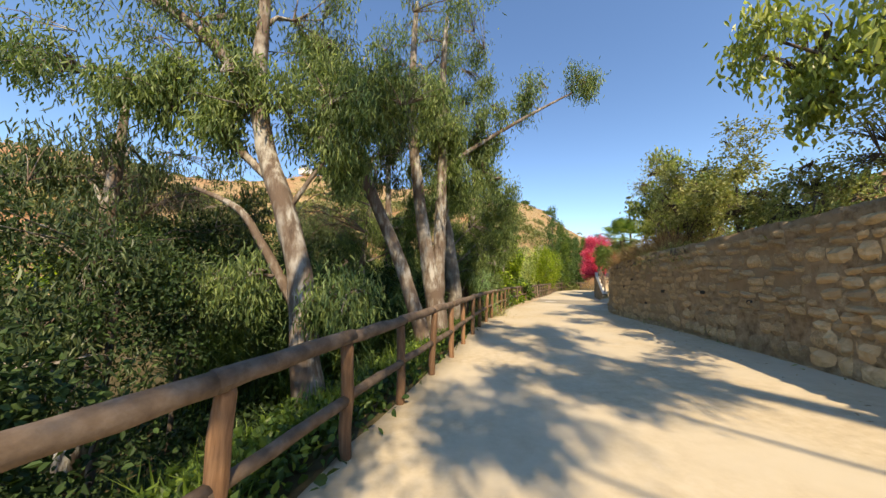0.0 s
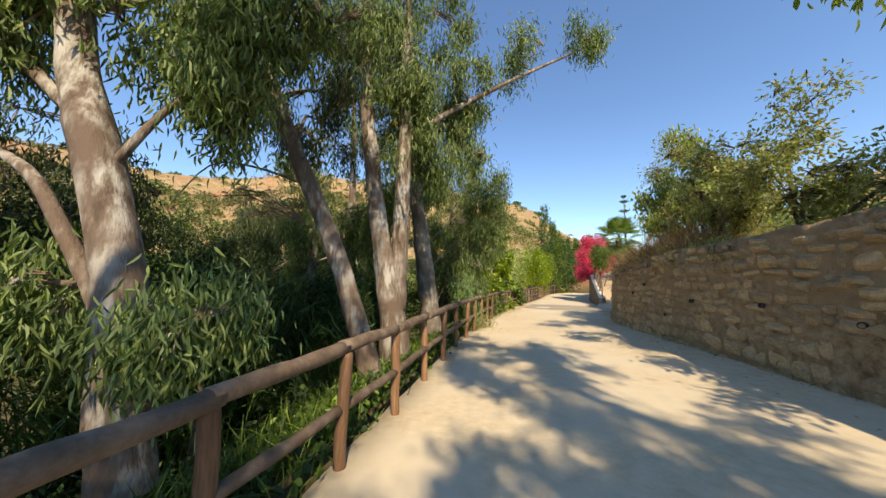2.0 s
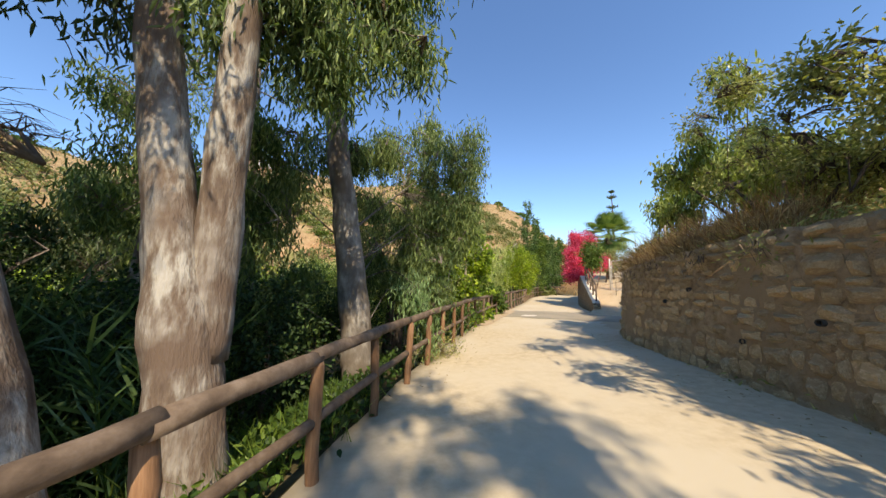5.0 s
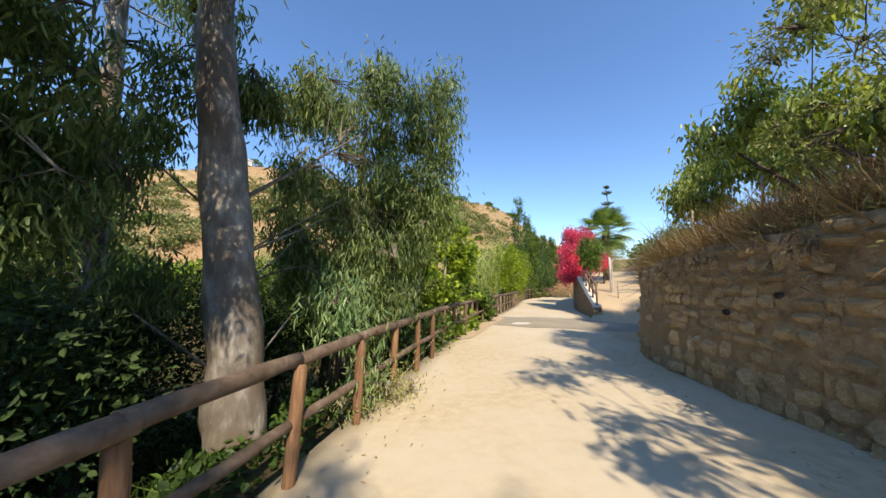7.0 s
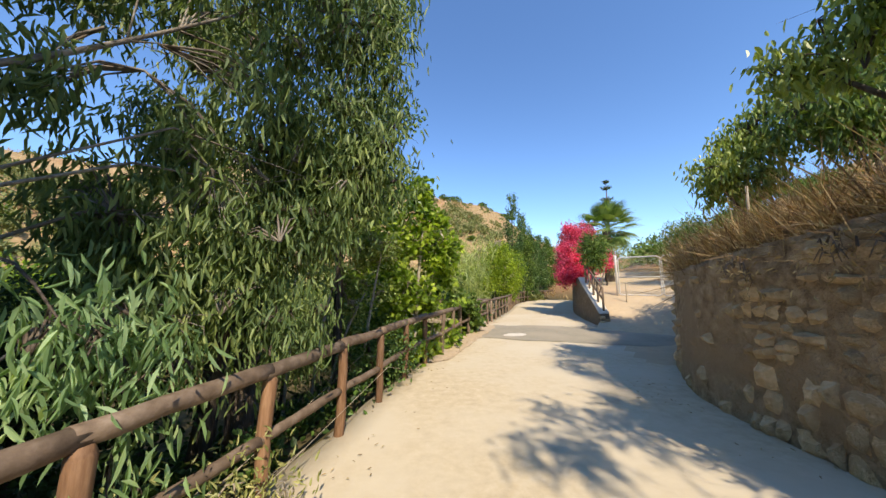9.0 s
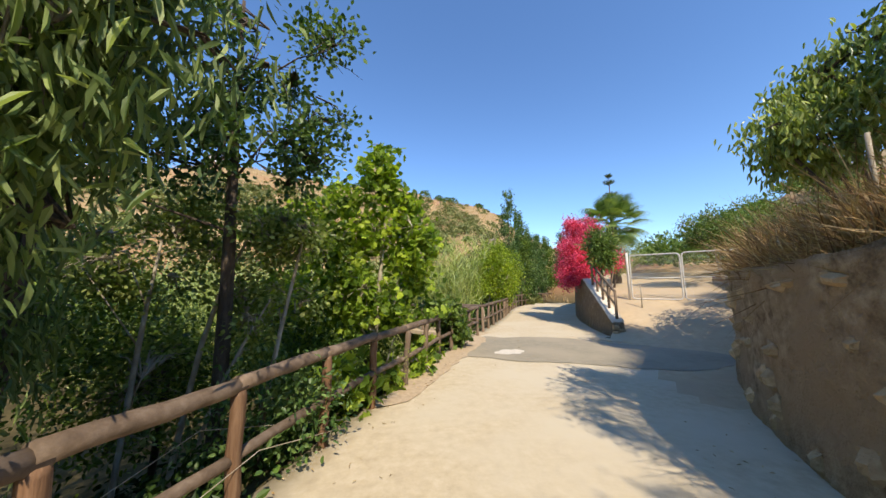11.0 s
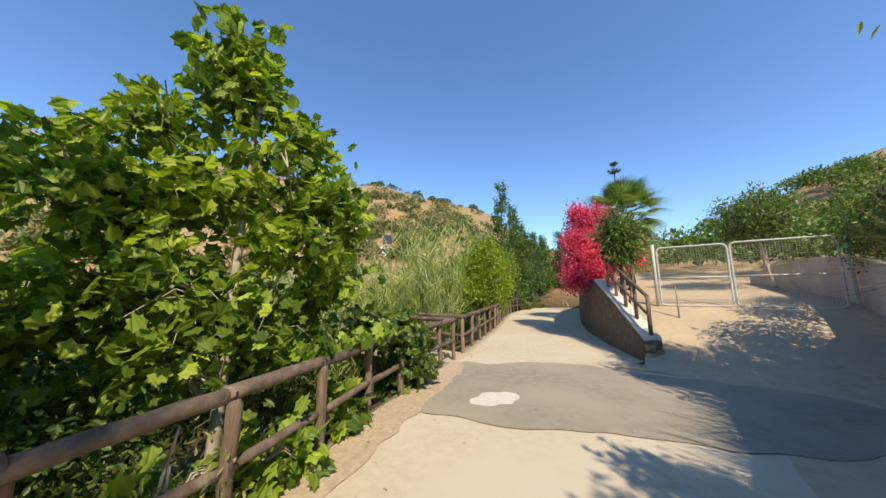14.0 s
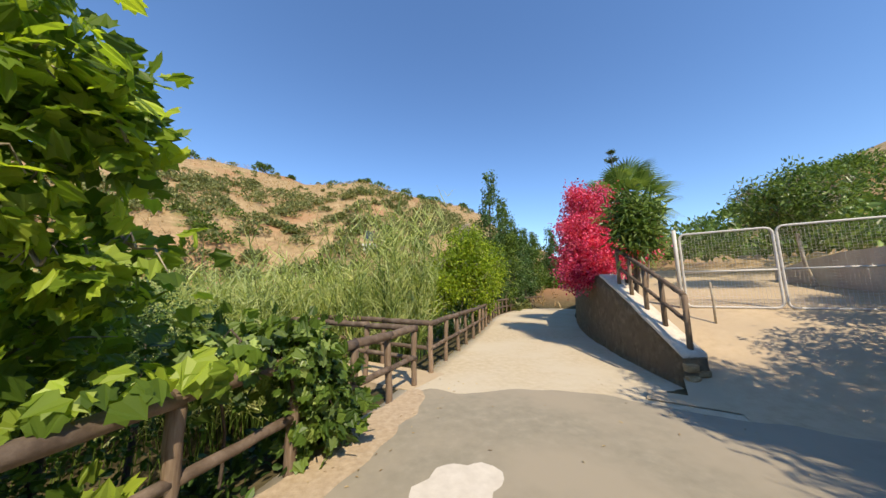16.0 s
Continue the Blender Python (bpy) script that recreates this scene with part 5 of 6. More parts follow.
def cane_stand(label, xr, yr, n, h, mat, seed, keep=None):
    """Stand of tall cane: jointed stalks, each with arching blades."""
    r2 = np.random.RandomState(seed)
    cx, cy = (xr[0] + xr[1]) / 2, (yr[0] + yr[1]) / 2
    th = thing("cane_stand", (cx, cy, ground_z(cx, cy)), label, "reeds", kind="stuff")
    b = Builder()
    CC, DD = [], []
    for _ in range(n):
        x, y = r2.uniform(*xr), r2.uniform(*yr)
        z0 = ground_z(x, y)
        hh = h * r2.uniform(0.65, 1.0)
        lean = np.clip(r2.normal(size=2) * 0.14, -0.25, 0.25)
        tip = Vector((x + lean[0] * hh, y + lean[1] * hh, z0 + hh))
        foot = Vector((x, y, z0 - 0.05))
        b.tube([foot, foot.lerp(tip, 0.45) + Vector((0, 0, 0.06)), foot.lerp(tip, 0.85)], [0.012, 0.01, 0.005], 4, 0, None, False)
        for k in range(28):
            u = 0.2 + 0.8 * (k + r2.random()) / 28
            a = r2.uniform(0, 2 * math.pi)
            CC.append(tuple(foot.lerp(tip, u)))
            DD.append((math.cos(a) * 0.8, math.sin(a) * 0.8, r2.uniform(0.3, 1.6)))
    put("stalks", b.mesh("stalks"), M["lush"], th)
    put("blades", leaf_mesh("blades", "blade", np.array(CC), np.array(DD), r2, 0.6, 0.026, spread=0.35), M[mat], th)
    return th


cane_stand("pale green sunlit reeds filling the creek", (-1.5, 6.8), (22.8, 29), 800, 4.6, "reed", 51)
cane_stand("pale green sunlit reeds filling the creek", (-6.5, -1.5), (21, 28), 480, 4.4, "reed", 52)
cane_stand("cane thicket with tree shade painted into its dark green", (-7.0, -3.2), (6.5, 13), 900, 3.5, "reed_shaded", 53)
cane_stand("cane thicket with tree shade painted into its dark green", (-3.4, -1.3), (7.6, 10.0), 130, 2.4, "reed_shaded", 54)

# ---- plants on the terrace above the wall ----
blades("dry_grass", "dry straw-coloured grass along the wall top", "grass", scatter(900, (5.6, 15), (8.2, 17), lambda x, y: 0.12 < behind_wall(x, y) < 1.6 and ground_z(x, y) > 1.3), rng, 22, 0.55, 0.009, M["dry"], "stuff", 0.5)
blades("dry_brush", "dry brown brush on the bank at the end of the wall", "brush", scatter(1300, (5.6, 15), (8.4, 16.5), lambda x, y: 0.05 < behind_wall(x, y) < 2.0 and ground_z(x, y) > 1.3), rng, 26, 0.8, 0.01, M["brush"], "stuff", 0.75)

S = scatter(700, (3.0, 8), (-3, 9.5), lambda x, y: 0.08 < behind_wall(x, y) < 2.2)
base = np.repeat(S, 16, axis=0)
C = base + rng.normal(size=base.shape) * np.array([0.14, 0.14, 0.1]) + np.array([0, 0, 0.2])
tagged(put("terrace_undergrowth", leaf_mesh("terrace_undergrowth", "lance", C, rng.normal(size=C.shape) * 0.8 + np.array([-0.2, 0, 0.2]), rng, 0.09, 0.025), M["olive"]), "olive-green undergrowth along the wall top", "undergrowth", kind="stuff")


def shrub(label, x, y, blobs, mat, seed, leaf="oval", size=(0.08, 0.035), per=15, style="round", gap=0.15, bark="bark_dark", stems=3, category="shrub", freq=1.4):
    z0 = ground_z(x, y)
    r2 = random.Random(seed)
    tr = []
    top = max(c[2] + r[2] * 0.4 for c, r, n in blobs)
    for i in range(stems):
        c = blobs[i % len(blobs)][0]
        tr.append([(x + r2.uniform(-0.15, 0.15), y + r2.uniform(-0.15, 0.15), z0 - 0.15, 0.05), ((x * 2 + c[0]) / 3, (y * 2 + c[1]) / 3, (z0 * 2 + c[2]) / 3, 0.04), (c[0], c[1], c[2], 0.022)])
    return plant("shrub", label, category, tr, blobs, leaf, size, M[mat], M[bark], seed, per, style, gap, limb_r=0.03, freq=freq, clump=gap > 0.1)


shrub("tall open shrub with grey-green leaves above the wall", 7.0, 8.6, [((7.4, 9.0, 3.5), (0.7, 1.2, 0.8), 110), ((7.8, 10.2, 3.7), (0.6, 0.7, 0.7), 60), ((7.2, 8.2, 3.0), (0.6, 1.0, 0.7), 90), ((6.95, 9.4, 4.6), (0.5, 0.7, 0.8), 80), ((6.7, 8.3, 3.8), (0.5, 0.7, 0.6), 80), ((7.3, 9.7, 5.6), (0.5, 0.5, 0.5), 30), ((7.4, 8.0, 3.1), (0.6, 0.6, 0.6), 90), ((8.4, 8.8, 3.5), (0.8, 0.8, 0.7), 110), ((9.5, 9.6, 3.9), (1.0, 1.0, 0.8), 110)], "olive", 61, "lance", (0.075, 0.025), gap=0.28, freq=1.9)
shrub("dense shrub with glossy leaves and bare twigs", 6.7, 6.4, [((6.9, 6.4, 3.2), (0.6, 0.9, 0.7), 100), ((7.4, 7.0, 4.1), (0.7, 0.8, 0.7), 75), ((6.6, 5.2, 3.0), (0.6, 0.8, 0.6), 85), ((7.1, 6.6, 5.0), (0.5, 0.6, 0.5), 34), ((6.5, 7.4, 4.2), (0.5, 0.7, 0.6), 80), ((6.4, 6.7, 3.4), (0.5, 0.7, 0.5), 90)], "olive", 62, "oval", (0.09, 0.04), gap=0.28, freq=1.9)
shrub("sprawling shrub drooping over the wall top", 6.4, 4.4, [((6.2, 4.4, 3.0), (0.6, 1.0, 0.6), 130), ((7.0, 3.8, 3.6), (0.9, 1.1, 0.8), 140)], "olive", 63, "oval", (0.07, 0.03), gap=0.28, freq=1.9)
# Some of its leaf masses are out of view, added to dapple the path.
shrub("leafy avocado tree reaching over the wall", 7.6, 2.4, [((6.2, 3.4, 5.0), (1.0, 0.9, 0.8), 100), ((5.6, 4.2, 5.6), (0.8, 0.8, 0.7), 85), ((7.4, 2.8, 5.4), (1.4, 1.3, 1.2), 140), ((6.9, 2.0, 6.4), (1.2, 1.2, 0.9), 90), ((5.9, 4.1, 8.2), (0.9, 0.7, 0.5), 42), ((7.0, 4.6, 8.2), (0.7, 0.6, 0.4), 26), ((5.3, 2.4, 4.3), (0.5, 0.7, 0.4), 45), ((5.0, 0.8, 4.3), (0.5, 0.7, 0.4), 45), ((5.6, 4.0, 4.3), (0.4, 0.6, 0.3), 30)], "avocado", 64, "oval", (0.15, 0.055), 14, "hang", category="tree")
shrub("leafy avocado tree with hanging glossy leaves", 8.9, 10.4, [((7.9, 11.6, 4.4), (0.35, 0.4, 0.4), 32), ((8.2, 11.2, 5.1), (0.6, 0.6, 0.6), 55), ((8.4, 10.4, 4.2), (0.7, 0.7, 0.6), 65), ((7.9, 10.0, 5.6), (0.7, 0.6, 0.6), 50), ((8.0, 9.3, 3.7), (0.6, 0.7, 0.6), 70)], "avocado", 65, "oval", (0.15, 0.055), 13, "hang", category="tree")
shrub("dense avocado tree overhanging the drive", 11.4, 14.3, [((10.9, 14.7, 4.3), (0.95, 0.85, 0.75), 150), ((11.2, 14.6, 5.4), (0.85, 0.8, 0.7), 120), ((10.25, 14.7, 4.0), (0.45, 0.45, 0.45), 50)], "avocado", 66, "oval", (0.16, 0.055), 13, "hang", gap=0.15, category="tree")
shrub("dark avocado tree on the bank above the drive", 10.9, 12.6, [((10.9, 12.9, 4.9), (1.0, 1.0, 0.8), 170), ((12.0, 13.2, 5.8), (1.2, 1.1, 0.9), 200), ((13.2, 13.6, 5.2), (1.1, 1.1, 0.8), 170)], "broad", 67, "oval", (0.15, 0.055), 14, "hang", category="tree", gap=0.05)
shrub("leafy hedge bush beside the drive", 13.4, 16.6, [((13.2, 16.9, 2.9), (1.0, 0.8, 0.6), 170), ((14.6, 17.6, 3.1), (0.9, 0.8, 0.7), 150)], "broad", 68, "oval", (0.08, 0.04), gap=0.0)
shrub("dark shrub with small white flowers by the gate", 15.9, 18.4, [((15.6, 18.7, 2.8), (0.7, 0.6, 0.75), 180), ((16.2, 18.3, 3.4), (0.8, 0.7, 0.6), 130)], "lush", 69, "oval", (0.07, 0.035), gap=0.0)
shrub("rounded yellow-green fruit tree behind the gate", 17.6, 22.0, [((17.2, 21.9, 4.2), (1.2, 1.2, 0.9), 240), ((18.2, 22.4, 4.0), (1.0, 1.0, 0.8), 160)], "broad", 70, "oval", (0.13, 0.05), gap=0.0, bark="bark_pale", category="tree")
# thin posts of a wire fence on the terrace
for x, y, top in ((8.15, 11.12, 3.5), (8.95, 13.2, 3.4)):
    b = Builder()
    b.tube([(x, y, ground_z(x, y) - 0.2), (x, y, top - 0.5), (x + 0.02, y, top)], [0.025, 0.024, 0.022], 8)
    tagged(put("fence_post", b.mesh("fence_post"), M["bark_pale"]), "thin pale post of a wire fence on the terrace", "post", "terrace fence posts")
# pale roots hanging from the joints of the wall
for i, (y, z) in enumerate(((9.3, 1.62), (9.75, 1.75), (8.7, 1.95), (10.3, 1.7))):
    r2 = random.Random(70 + i)
    x = float(np.interp(y, [p[1] for p in WALL[:6]], [p[0] for p in WALL[:6]])) + 0.035 * z
    b = Builder()
    b.tube([(x + 0.1, y, z + 0.08), (x - 0.06, y + 0.03, z + 0.05), (x - 0.09, y + r2.uniform(-0.1, 0.1), z - 0.06), (x - 0.07, y + r2.uniform(-0.2, 0.2), z - 0.16)], [0.012, 0.011, 0.008, 0.003], 6, 0.2)
    b.tube([(x - 0.08, y, z), (x - 0.12, y - 0.08, z - 0.02), (x - 0.1, y - 0.17, z - 0.05)], [0.007, 0.005, 0.002], 5, 0.2)
    tagged(put("root", b.mesh("root"), M["bark_pale"]), "pale dry root hanging out of the rubble wall", "root", "wall roots")
# unseen trees behind the walker, added to shade the path and the left bank
shrub("tall shade tree on the terrace behind", 7.4, -6.6, [((1.5, -7.0, 10.0), (0.9, 0.8, 0.5), 90), ((3.0, -6.2, 10.2), (1.0, 0.8, 0.5), 110), ((4.5, -5.4, 10.0), (0.9, 0.7, 0.5), 90), ((2.5, -3.7, 10.2), (1.0, 0.7, 0.5), 70), ((3.9, -2.7, 10.4), (0.9, 0.8, 0.5), 70), ((2.8, -1.2, 10.6), (0.9, 0.8, 0.5), 60)], "broad", 71, "oval", (0.16, 0.06), 14, "hang", category="tree")
gum("unseen gum tree behind, added to shade the fence and bank", [[(-3.0, -2.6, -1.5, 0.3), (-2.8, -2.6, 2.0, 0.22), (-2.2, -2.2, 5.0, 0.15), (-1.6, -1.6, 7.6, 0.06), (-1.4, 0.6, 8.1, 0.04), (-1.6, 2.2, 8.3, 0.02)]],
    [((-0.7, -2.6, 6.6), (1.1, 1.2, 0.8), 50), ((-0.6, -1.6, 7.0), (0.8, 0.8, 0.6), 30), ((-0.5, 0.4, 7.4), (1.3, 1.0, 0.8), 40), ((-0.4, -0.2, 7.6), (1.0, 0.9, 0.6), 40), ((-1.0, 1.4, 7.8), (0.9, 0.8, 0.5), 45), ((-0.5, -4.7, 7.0), (0.8, 0.8, 0.5), 60), ((-0.2, -3.6, 7.1), (0.7, 0.7, 0.5), 50), ((-1.2, 2.2, 8.2), (1.4, 1.0, 0.6), 60)], 30, dark=True, gap=0.0, limb=0.06)

# Also out of view: crowns placed so that their shadows dapple the path.
gum("very tall gum tree on the terrace behind, dappling the path", [[(7.2, -9.0, 2.0, 0.4), (6.8, -8.6, 6.0, 0.3), (5.6, -8.0, 10.0, 0.2), (4.2, -7.0, 13.2, 0.08)]],
    [((3.6, -6.8, 13.5), (1.2, 1.1, 0.6), 34), ((3.9, -8.4, 13.5), (1.1, 1.1, 0.6), 30), ((4.4, -4.9, 13.6), (1.1, 1.0, 0.6), 28), ((3.0, -5.6, 13.6), (1.0, 1.0, 0.6), 24), ((2.4, -9.2, 13.2), (1.1, 1.1, 0.6), 26)], 42, dark=True, gap=0.0, limb=0.08, size=(0.2, 0.06))

# ---- bougainvillea, palm and the tall conifer ----
plant("bougainvillea", "large bougainvillea covered in bright pink bracts", "shrub", [[(12.6, 24.3, 1.5, 0.08), (12.4, 24.3, 2.6, 0.06), (12.2, 24.2, 3.6, 0.03)]],
      [((12.35, 24.3, 3.6), (0.95, 1.0, 1.25), 420), ((11.85, 24.1, 2.5), (0.7, 0.8, 0.9), 240), ((12.3, 23.7, 2.5), (0.7, 0.6, 0.8), 170), ((12.8, 24.4, 4.4), (0.7, 0.8, 0.7), 140), ((13.2, 23.2, 2.9), (0.5, 0.5, 0.5), 80), ((11.6, 24.0, 3.6), (0.35, 0.35, 0.4), 40), ((12.0, 24.2, 4.75), (0.4, 0.4, 0.3), 40), ((11.4, 23.9, 2.0), (0.35, 0.35, 0.5), 44)], "bract", (0.075, 0.065), M["pink"], M["bark_dark"], 81, 24, "round", 0.0, limb_r=0.03, twigs=False)
shrub("overgrown olive bush behind the low wall", 14.6, 24.8, [((14.6, 24.8, 3.0), (1.0, 1.0, 0.8), 150), ((15.6, 25.6, 3.3), (1.0, 1.0, 0.7), 130)], "olive", 85, "lance", (0.09, 0.03), gap=0.0)
shrub("loquat bush with long leathery leaves on the wall", 11.75, 21.9, [((11.6, 21.6, 3.35), (0.55, 0.55, 0.6), 150), ((11.5, 21.5, 2.75), (0.4, 0.4, 0.4), 70)], "broad", 82, "lance", (0.2, 0.055), 10, gap=0.0)


def fan_palm(x, y, zt):
    r2 = np.random.RandomState(7)
    z0 = ground_z(x, y)
    th = thing("fan_palm", (x, y, z0), "green fan palm with a shaggy trunk behind the bougainvillea", "palm")
    b = Builder()
    n = 14
    b.tube([(x, y, z0 - 0.1 + (zt - z0 + 0.1) * k / n) for k in range(n + 1)], [0.27 - 0.05 * k / n + (0.03 if k % 2 else 0) for k in range(n + 1)], 12, 0.2)
    put("trunk", b.mesh("trunk"), M["bark_dark"], th)
    for i in range(46):
        a = i * 2.4
        el = radians(82 - 140 * (i / 45) ** 1.1 + r2.uniform(-8, 8))
        out = Vector((math.cos(a) * math.cos(el), math.sin(a) * math.cos(el), math.sin(el)))
        hub = Vector((x, y, zt)) + out * r2.uniform(0.95, 1.3)
        side = out.cross(Vector((0, 0, 1))).normalized()
        nrm = side.cross(out).normalized()
        b = Builder()
        b.tube([(x, y, zt), Vector((x, y, zt)).lerp(hub, 0.5) + nrm * 0.05, hub], [0.02, 0.015, 0.012], 5, 0, None, False)
        for k in range(26):
            w = radians(-105 + 210 * k / 25)
            d = (out * math.cos(w) + side * math.sin(w)).normalized()
            L = 1.15 * (0.75 + 0.25 * math.cos(w))
            sid = d.cross(nrm).normalized() * 0.036
            tip = hub + d * L - Vector((0, 0, 0.22 * L))
            mid = hub + d * L * 0.55 + nrm * 0.02
            o = len(b.v)
            b.v += [hub - sid * 0.3, hub + sid * 0.3, mid + sid, mid - sid, tip]
            b.f += [(o, o + 1, o + 2, o + 3), (o + 3, o + 2, o + 4)]
        put("frond", b.mesh("frond", False), M["palm"], th)
    return th


fan_palm(16.15, 26.7, 5.35)
th = thing("conifer", (19.9, 31.5, ground_z(19.9, 31.5)), "tall slender conifer with tiers of level branches", "tree")
b = Builder()
z0 = ground_z(19.9, 31.5)
b.tube([(19.9, 31.5, z0), (19.9, 31.5, 6), (19.9, 31.5, 10.7)], [0.16, 0.1, 0.02], 8)
put("trunk", b.mesh("trunk"), M["bark_dark"], th)
CC, DD = [], []
r2 = np.random.RandomState(9)
for z, rad in ((10.5, 0.15), (9.9, 0.35), (8.9, 0.45), (7.8, 0.45), (6.6, 0.5)):
    for k in range(7):
        a = k * 0.9 + z
        for u in np.linspace(0.1, 1, 22):
            for _ in range(2):
                CC.append((19.9 + math.cos(a) * rad * u, 31.5 + math.sin(a) * rad * u, z + 0.35 * u * u * rad))
                DD.append((math.cos(a) * 0.6 + r2.normal() * 0.6, math.sin(a) * 0.6 + r2.normal() * 0.6, r2.normal() * 0.4 + 0.2))
put("crown", leaf_mesh("crown", "blade", np.array(CC), np.array(DD), r2, 0.2, 0.035), M["gum_dark"], th)

# ---- trees along the bend ----
shrub("bright yellow-green fruit tree behind the fence", 9.0, 29.6, [((9.4, 29.4, 3.3), (1.2, 1.1, 1.4), 330), ((8.3, 29.6, 2.2), (1.2, 1.1, 1.3), 260), ((9.9, 28.9, 1.8), (0.9, 0.9, 1.3), 200), ((7.8, 28.9, 1.5), (1.0, 0.9, 1.2), 200)], "lime", 83, "oval", (0.14, 0.07), 13, gap=0.0, bark="bark_pale", category="tree")
shrub("bright yellow-green fruit tree behind the fence", 11.3, 33.0, [((11.6, 32.6, 3.0), (1.2, 1.1, 1.6), 260)], "lime", 84, "oval", (0.14, 0.07), 12, gap=0.0, bark="bark_pale", category="tree")
for i, (x, y, h, r) in enumerate([(13.0, 36.0, 11.0, 1.3), (14.6, 37.5, 9.4, 1.3), (16.3, 39.6, 8.0, 1.3), (11.2, 37.0, 6.5, 1.4), (18.6, 42.5, 7.4, 1.4), (21.0, 45.2, 7.0, 1.5), (24.5, 47.5, 7.0, 1.6), (28.5, 50, 7.5, 1.8), (10.0, 35.0, 4.5, 1.3)]):
    z0 = ground_z(x, y)
    plant("poplar_tree", "dark green poplar in the row behind the bend", "tree", [[(x, y, z0 - 0.1, 0.14), (x, y, z0 + h * 0.5, 0.09), (x, y, z0 + h * 0.9, 0.02)]],
          [((x, y, z0 + h * 0.3), (r, r, h * 0.28), 230), ((x + 0.1, y, z0 + h * 0.6), (r * 0.8, r * 0.8, h * 0.24), 170), ((x, y, z0 + h * 0.85), (r * 0.42, r * 0.42, h * 0.15), 60)], "oval", (0.15, 0.09), M["lush" if i % 2 else "poplar"], M["bark_dark"], 200 + i, 14, "up", 0.1, group="row of poplars", limb_r=0.04, twigs=False, freq=0.8)


# ---- far scrub and houses ----
def scrub(name, label, spots, sizes, rng, per, leaf, mat, lumpy=0.5):
    """Many far bushes in one mesh."""
    base = np.repeat(np.array(spots), per, axis=0)
    sz = np.repeat(np.array(sizes), per)[:, None]
    d = unit(rng.normal(size=(len(base), 3)))
    d[:, 2] = np.abs(d[:, 2])
    C = base + d * sz * np.array([1, 1, 0.85]) * (rng.random((len(base), 1)) ** 0.35)
    ob = put(name, leaf_mesh(name, "oval", C, d + rng.normal(size=d.shape) * 0.6, rng, leaf, leaf * 0.6, spread=0.5), mat)
    return tagged(ob, label, "scrub", kind="stuff")


def polar(n, az, rr):
    a, r = np.radians(rng.uniform(*az, n)), rng.uniform(*rr, n)
    x, y = 5 + np.sin(a) * r, 13 + np.cos(a) * r
    return np.column_stack([x, y, height(x, y)])


P = polar(470, (-75, 24), (26, 70))
scrub("valley_scrub", "green and olive bushes on the lower hillside", P, rng.uniform(0.8, 2.2, len(P)), rng, 220, 0.34, M["scrub"])
P = polar(70, (-70, 20), (24, 48))
scrub("valley_bushes", "bright green bushes on the valley floor", P, rng.uniform(0.8, 1.9, len(P)), rng, 330, 0.26, M["lush"])
P = np.array([(x, y, ground_z(x, y) + 1.2) for x, y in zip(rng.uniform(-26, -10, 46), rng.uniform(15, 27, 46))])
scrub("sunlit_bushes", "bright yellow-green bushes in the sun across the creek", P, rng.uniform(1.6, 2.8, len(P)), rng, 520, 0.24, M["plane"])
P = polar(230, (-80, 26), (56, 104))
scrub("hill_scrub", "small dry bushes dotted over the hill", P, rng.uniform(0.3, 1.0, len(P)), rng, 90, 0.3, M["scrub"])
P = polar(26, (-60, 20), (96, 102))
scrub("ridge_trees", "dark trees along the hill crest", P, rng.uniform(0.9, 2.4, len(P)), rng, 260, 0.5, M["poplar"])
P = polar(150, (44, 110), (20, 60))
scrub("orchard", "dense green trees on the slope behind the gate", P + np.array([0, 0, 0.9]), rng.uniform(1.2, 2.6, len(P)), rng, 420, 0.26, M["broad"])
P = polar(40, (26, 46), (34, 70))
scrub("far_grove", "dense green trees beyond the bend", P, rng.uniform(1.2, 2.2, len(P)), rng, 380, 0.28, M["lush"])
gr = polar(7000, (-80, 30), (30, 100))
blades("hill_grass", "dry grass over the hillside", "grass", gr, rng, 4, 0.6, 0.05, M["dry"], "stuff", 0.5)


def house(x, y, w, d, h, turn, label, windows):
    z0 = ground_z(x, y) - 0.6
    th = thing("house", (x, y, z0), label, "house")
    m = Matrix.Translation((x, y, z0)) @ Euler((0, 0, radians(turn))).to_matrix().to_4x4()
    b = Builder()
    b.box((-w / 2, -d / 2, 0), (w / 2, d / 2, h + 0.6), m)
    put("wall", b.mesh("wall", False), M["house_white"], th)
    b = Builder()
    b.box((-w / 2 - 0.2, -d / 2 - 0.2, h + 0.6), (w / 2 + 0.2, d / 2 + 0.2, h + 0.85), m)
    put("roof", b.mesh("roof", False), M["house_white"], th)
    for k in range(windows):
        b = Builder()
        cx = -w / 2 + w * (k + 0.5) / windows
        b.box((cx - 0.5, -d / 2 - 0.03, 1.6), (cx + 0.5, -d / 2 + 0.05, 2.8), m)
        put("window", b.mesh("window", False), M["dark_glass"], th)


house(-47, 93, 3.8, 3.0, 0.9, -25, "low white house with flat roof on the hill crest", 3)
house(3.05, 52.0, 1.2, 1.1, 0.35, 5, "small white hut on the lower hillside", 1)
b = Builder()
zp = ground_z(3.6, 53.5)
b.tube([(3.6, 53.5, zp - 0.3), (3.6, 53.5, zp + 2), (3.6, 53.5, zp + 4.2)], [0.07, 0.06, 0.055], 8)
tagged(put("utility_pole", b.mesh("utility_pole"), M["post_grey"]), "grey utility pole on the hillside", "pole")

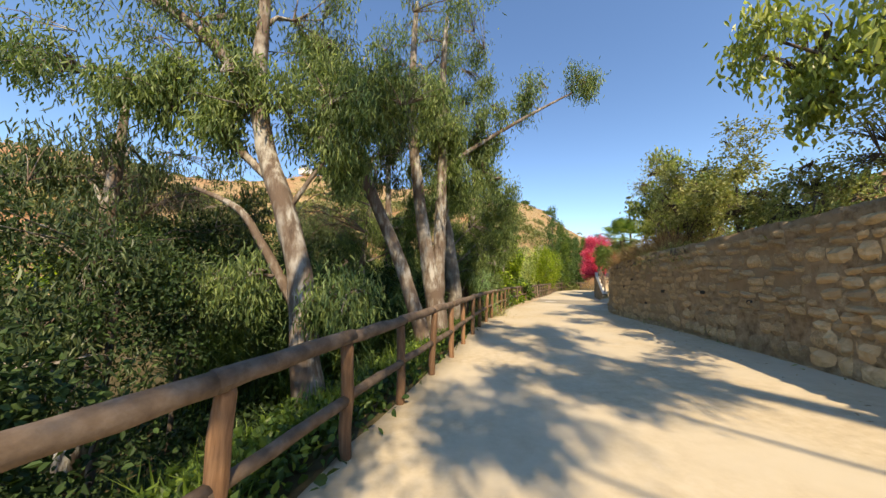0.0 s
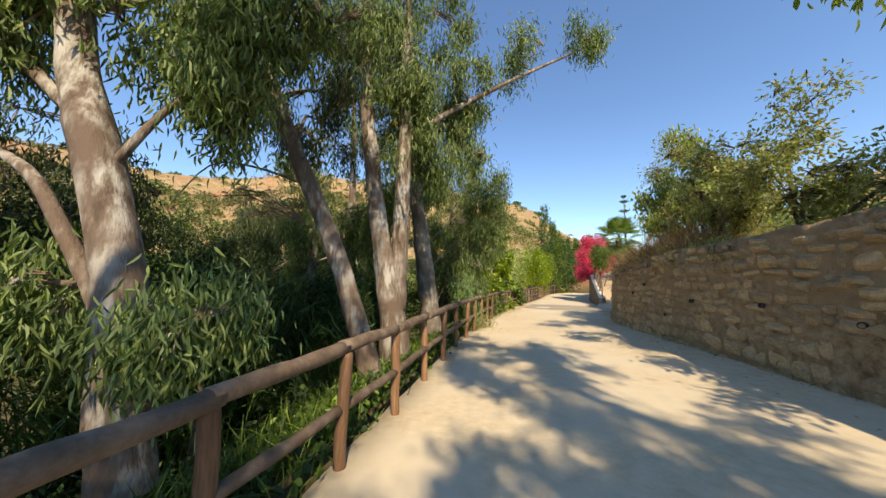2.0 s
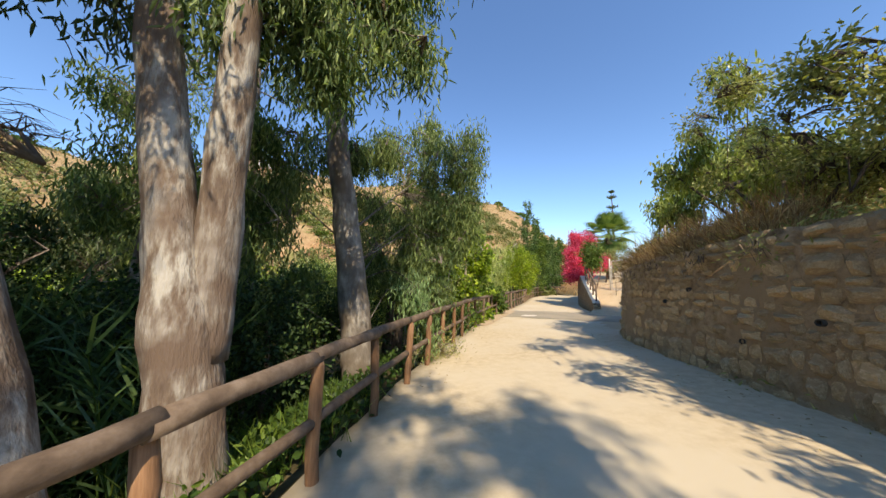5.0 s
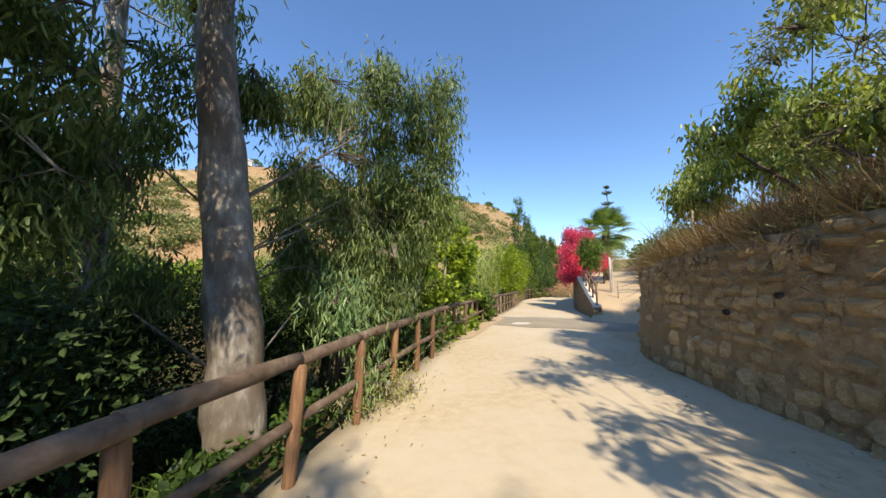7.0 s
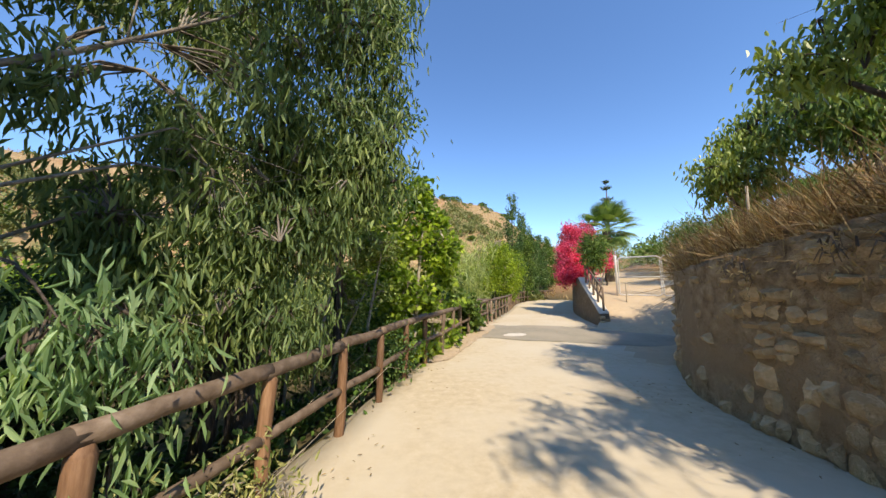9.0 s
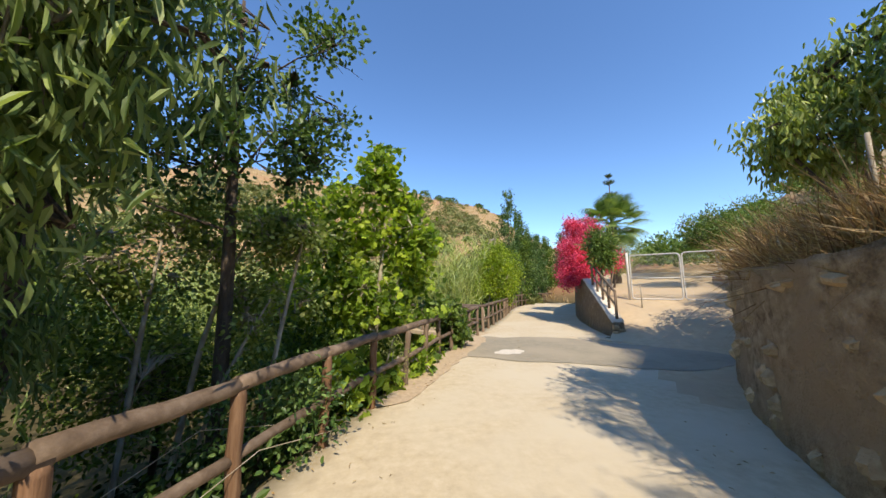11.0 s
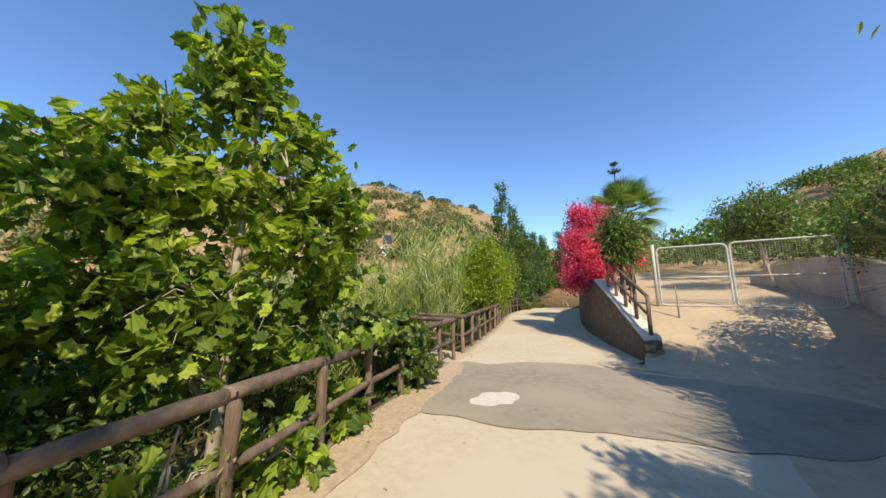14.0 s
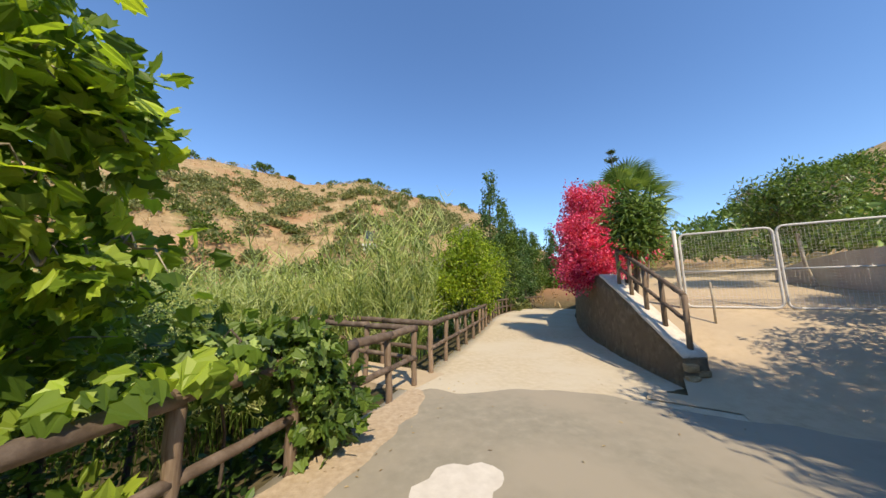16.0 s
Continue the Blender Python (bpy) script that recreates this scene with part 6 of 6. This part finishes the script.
# ---- litter on the path ----
S = scatter(300, (-1, 11), (2, 21), lambda x, y: (-1.0 < left_of(x, y) < -0.05 and y > 9) or (-0.9 < behind_wall(x, y) < -0.03 and y < 14) or (y > 16.5 and -5 < left_of(x, y) < -0.1 and rng.random() < 0.12))
S[:, 2] = [0.024 + lift(x, y) for x, y in S[:, :2]]
tagged(put("leaf_litter", leaf_mesh("leaf_litter", "lance", S, rng.normal(size=S.shape) * np.array([1, 1, 0.05]), rng, 0.045, 0.012, normal=(0, 0, 3)), M["litter"]), "dry fallen leaves on the path edges", "leaf litter", kind="stuff")

# ---- drain holes and weeds in the wall ----
def wall_spot(y, z, out=0.0):
    x = float(np.interp(y, [p[1] for p in WALL[:6]], [p[0] for p in WALL[:6]]))
    return Vector((x - out + 0.035 * z, y, z))


for y, z in ((4.63, 1.09), (5.9, 1.2), (7.6, 1.15), (8.6, 0.75), (9.67, 1.46), (10.4, 1.2)):
    p = wall_spot(y, z)
    b = Builder()
    n_ = 10
    for r, o in ((0.04, 0.05), (0.04, -0.14), (0.032, 0.05), (0.032, -0.1)):
        for k in range(n_):
            a = 2 * math.pi * k / n_
            b.v.append(p + Vector((-o, 0.0, 0.0)) + Vector((0, r * math.cos(a), r * math.sin(a))))
    for k in range(n_):
        k2 = (k + 1) % n_
        b.f += [(k, k2, n_ + k2, n_ + k), (k, 2 * n_ + k, 2 * n_ + k2, k2), (2 * n_ + k, 3 * n_ + k, 3 * n_ + k2, 2 * n_ + k2)]
    b.f.append(tuple(3 * n_ + k for k in range(n_)))
    tagged(put("drain_pipe", b.mesh("drain_pipe"), M["drain"]), "dark drain pipe end in the rubble wall", "drain pipe", "wall drains")
for i, (y, z) in enumerate(((9.3, 1.95), (6.6, 2.1), (10.7, 1.9), (8.2, 2.05), (11.6, 1.75))):
    p = wall_spot(y, z, 0.08)
    plant("wall_weed", "small dry weed rooted in the wall joints", "weed", [[(p.x + 0.12, p.y, p.z - 0.05, 0.01), (p.x, p.y, p.z, 0.006), (p.x - 0.12, p.y, p.z - 0.05, 0.003)]], [((p.x - 0.08, p.y, p.z - 0.02), (0.16, 0.22, 0.16), 16)], "lance", (0.06, 0.016), M["olive" if i % 2 else "dry"], M["twig"], 300 + i, 9, "round", limb_r=0.006)

# ---- stones of the rubble wall ----
near_stones.sort(key=lambda t: abs(t[0] - 7.2))
for i, (y, kind, m) in enumerate(near_stones):
    if i < 300:
        ob = new("stone", stone_kinds[kind][2])
        ob.parent = wall
        ob.matrix_basis = m
    else:
        V, Fc, _ = stone_kinds[kind]
        o = len(joined.v)
        joined.v += [m @ Vector(p) for p in V]
        joined.f += [tuple(o + j for j in f) for f in Fc]
rest = put("stonework", joined.mesh("stonework", False), M["stone_joined"], wall)
rest["kind"] = "stuff"
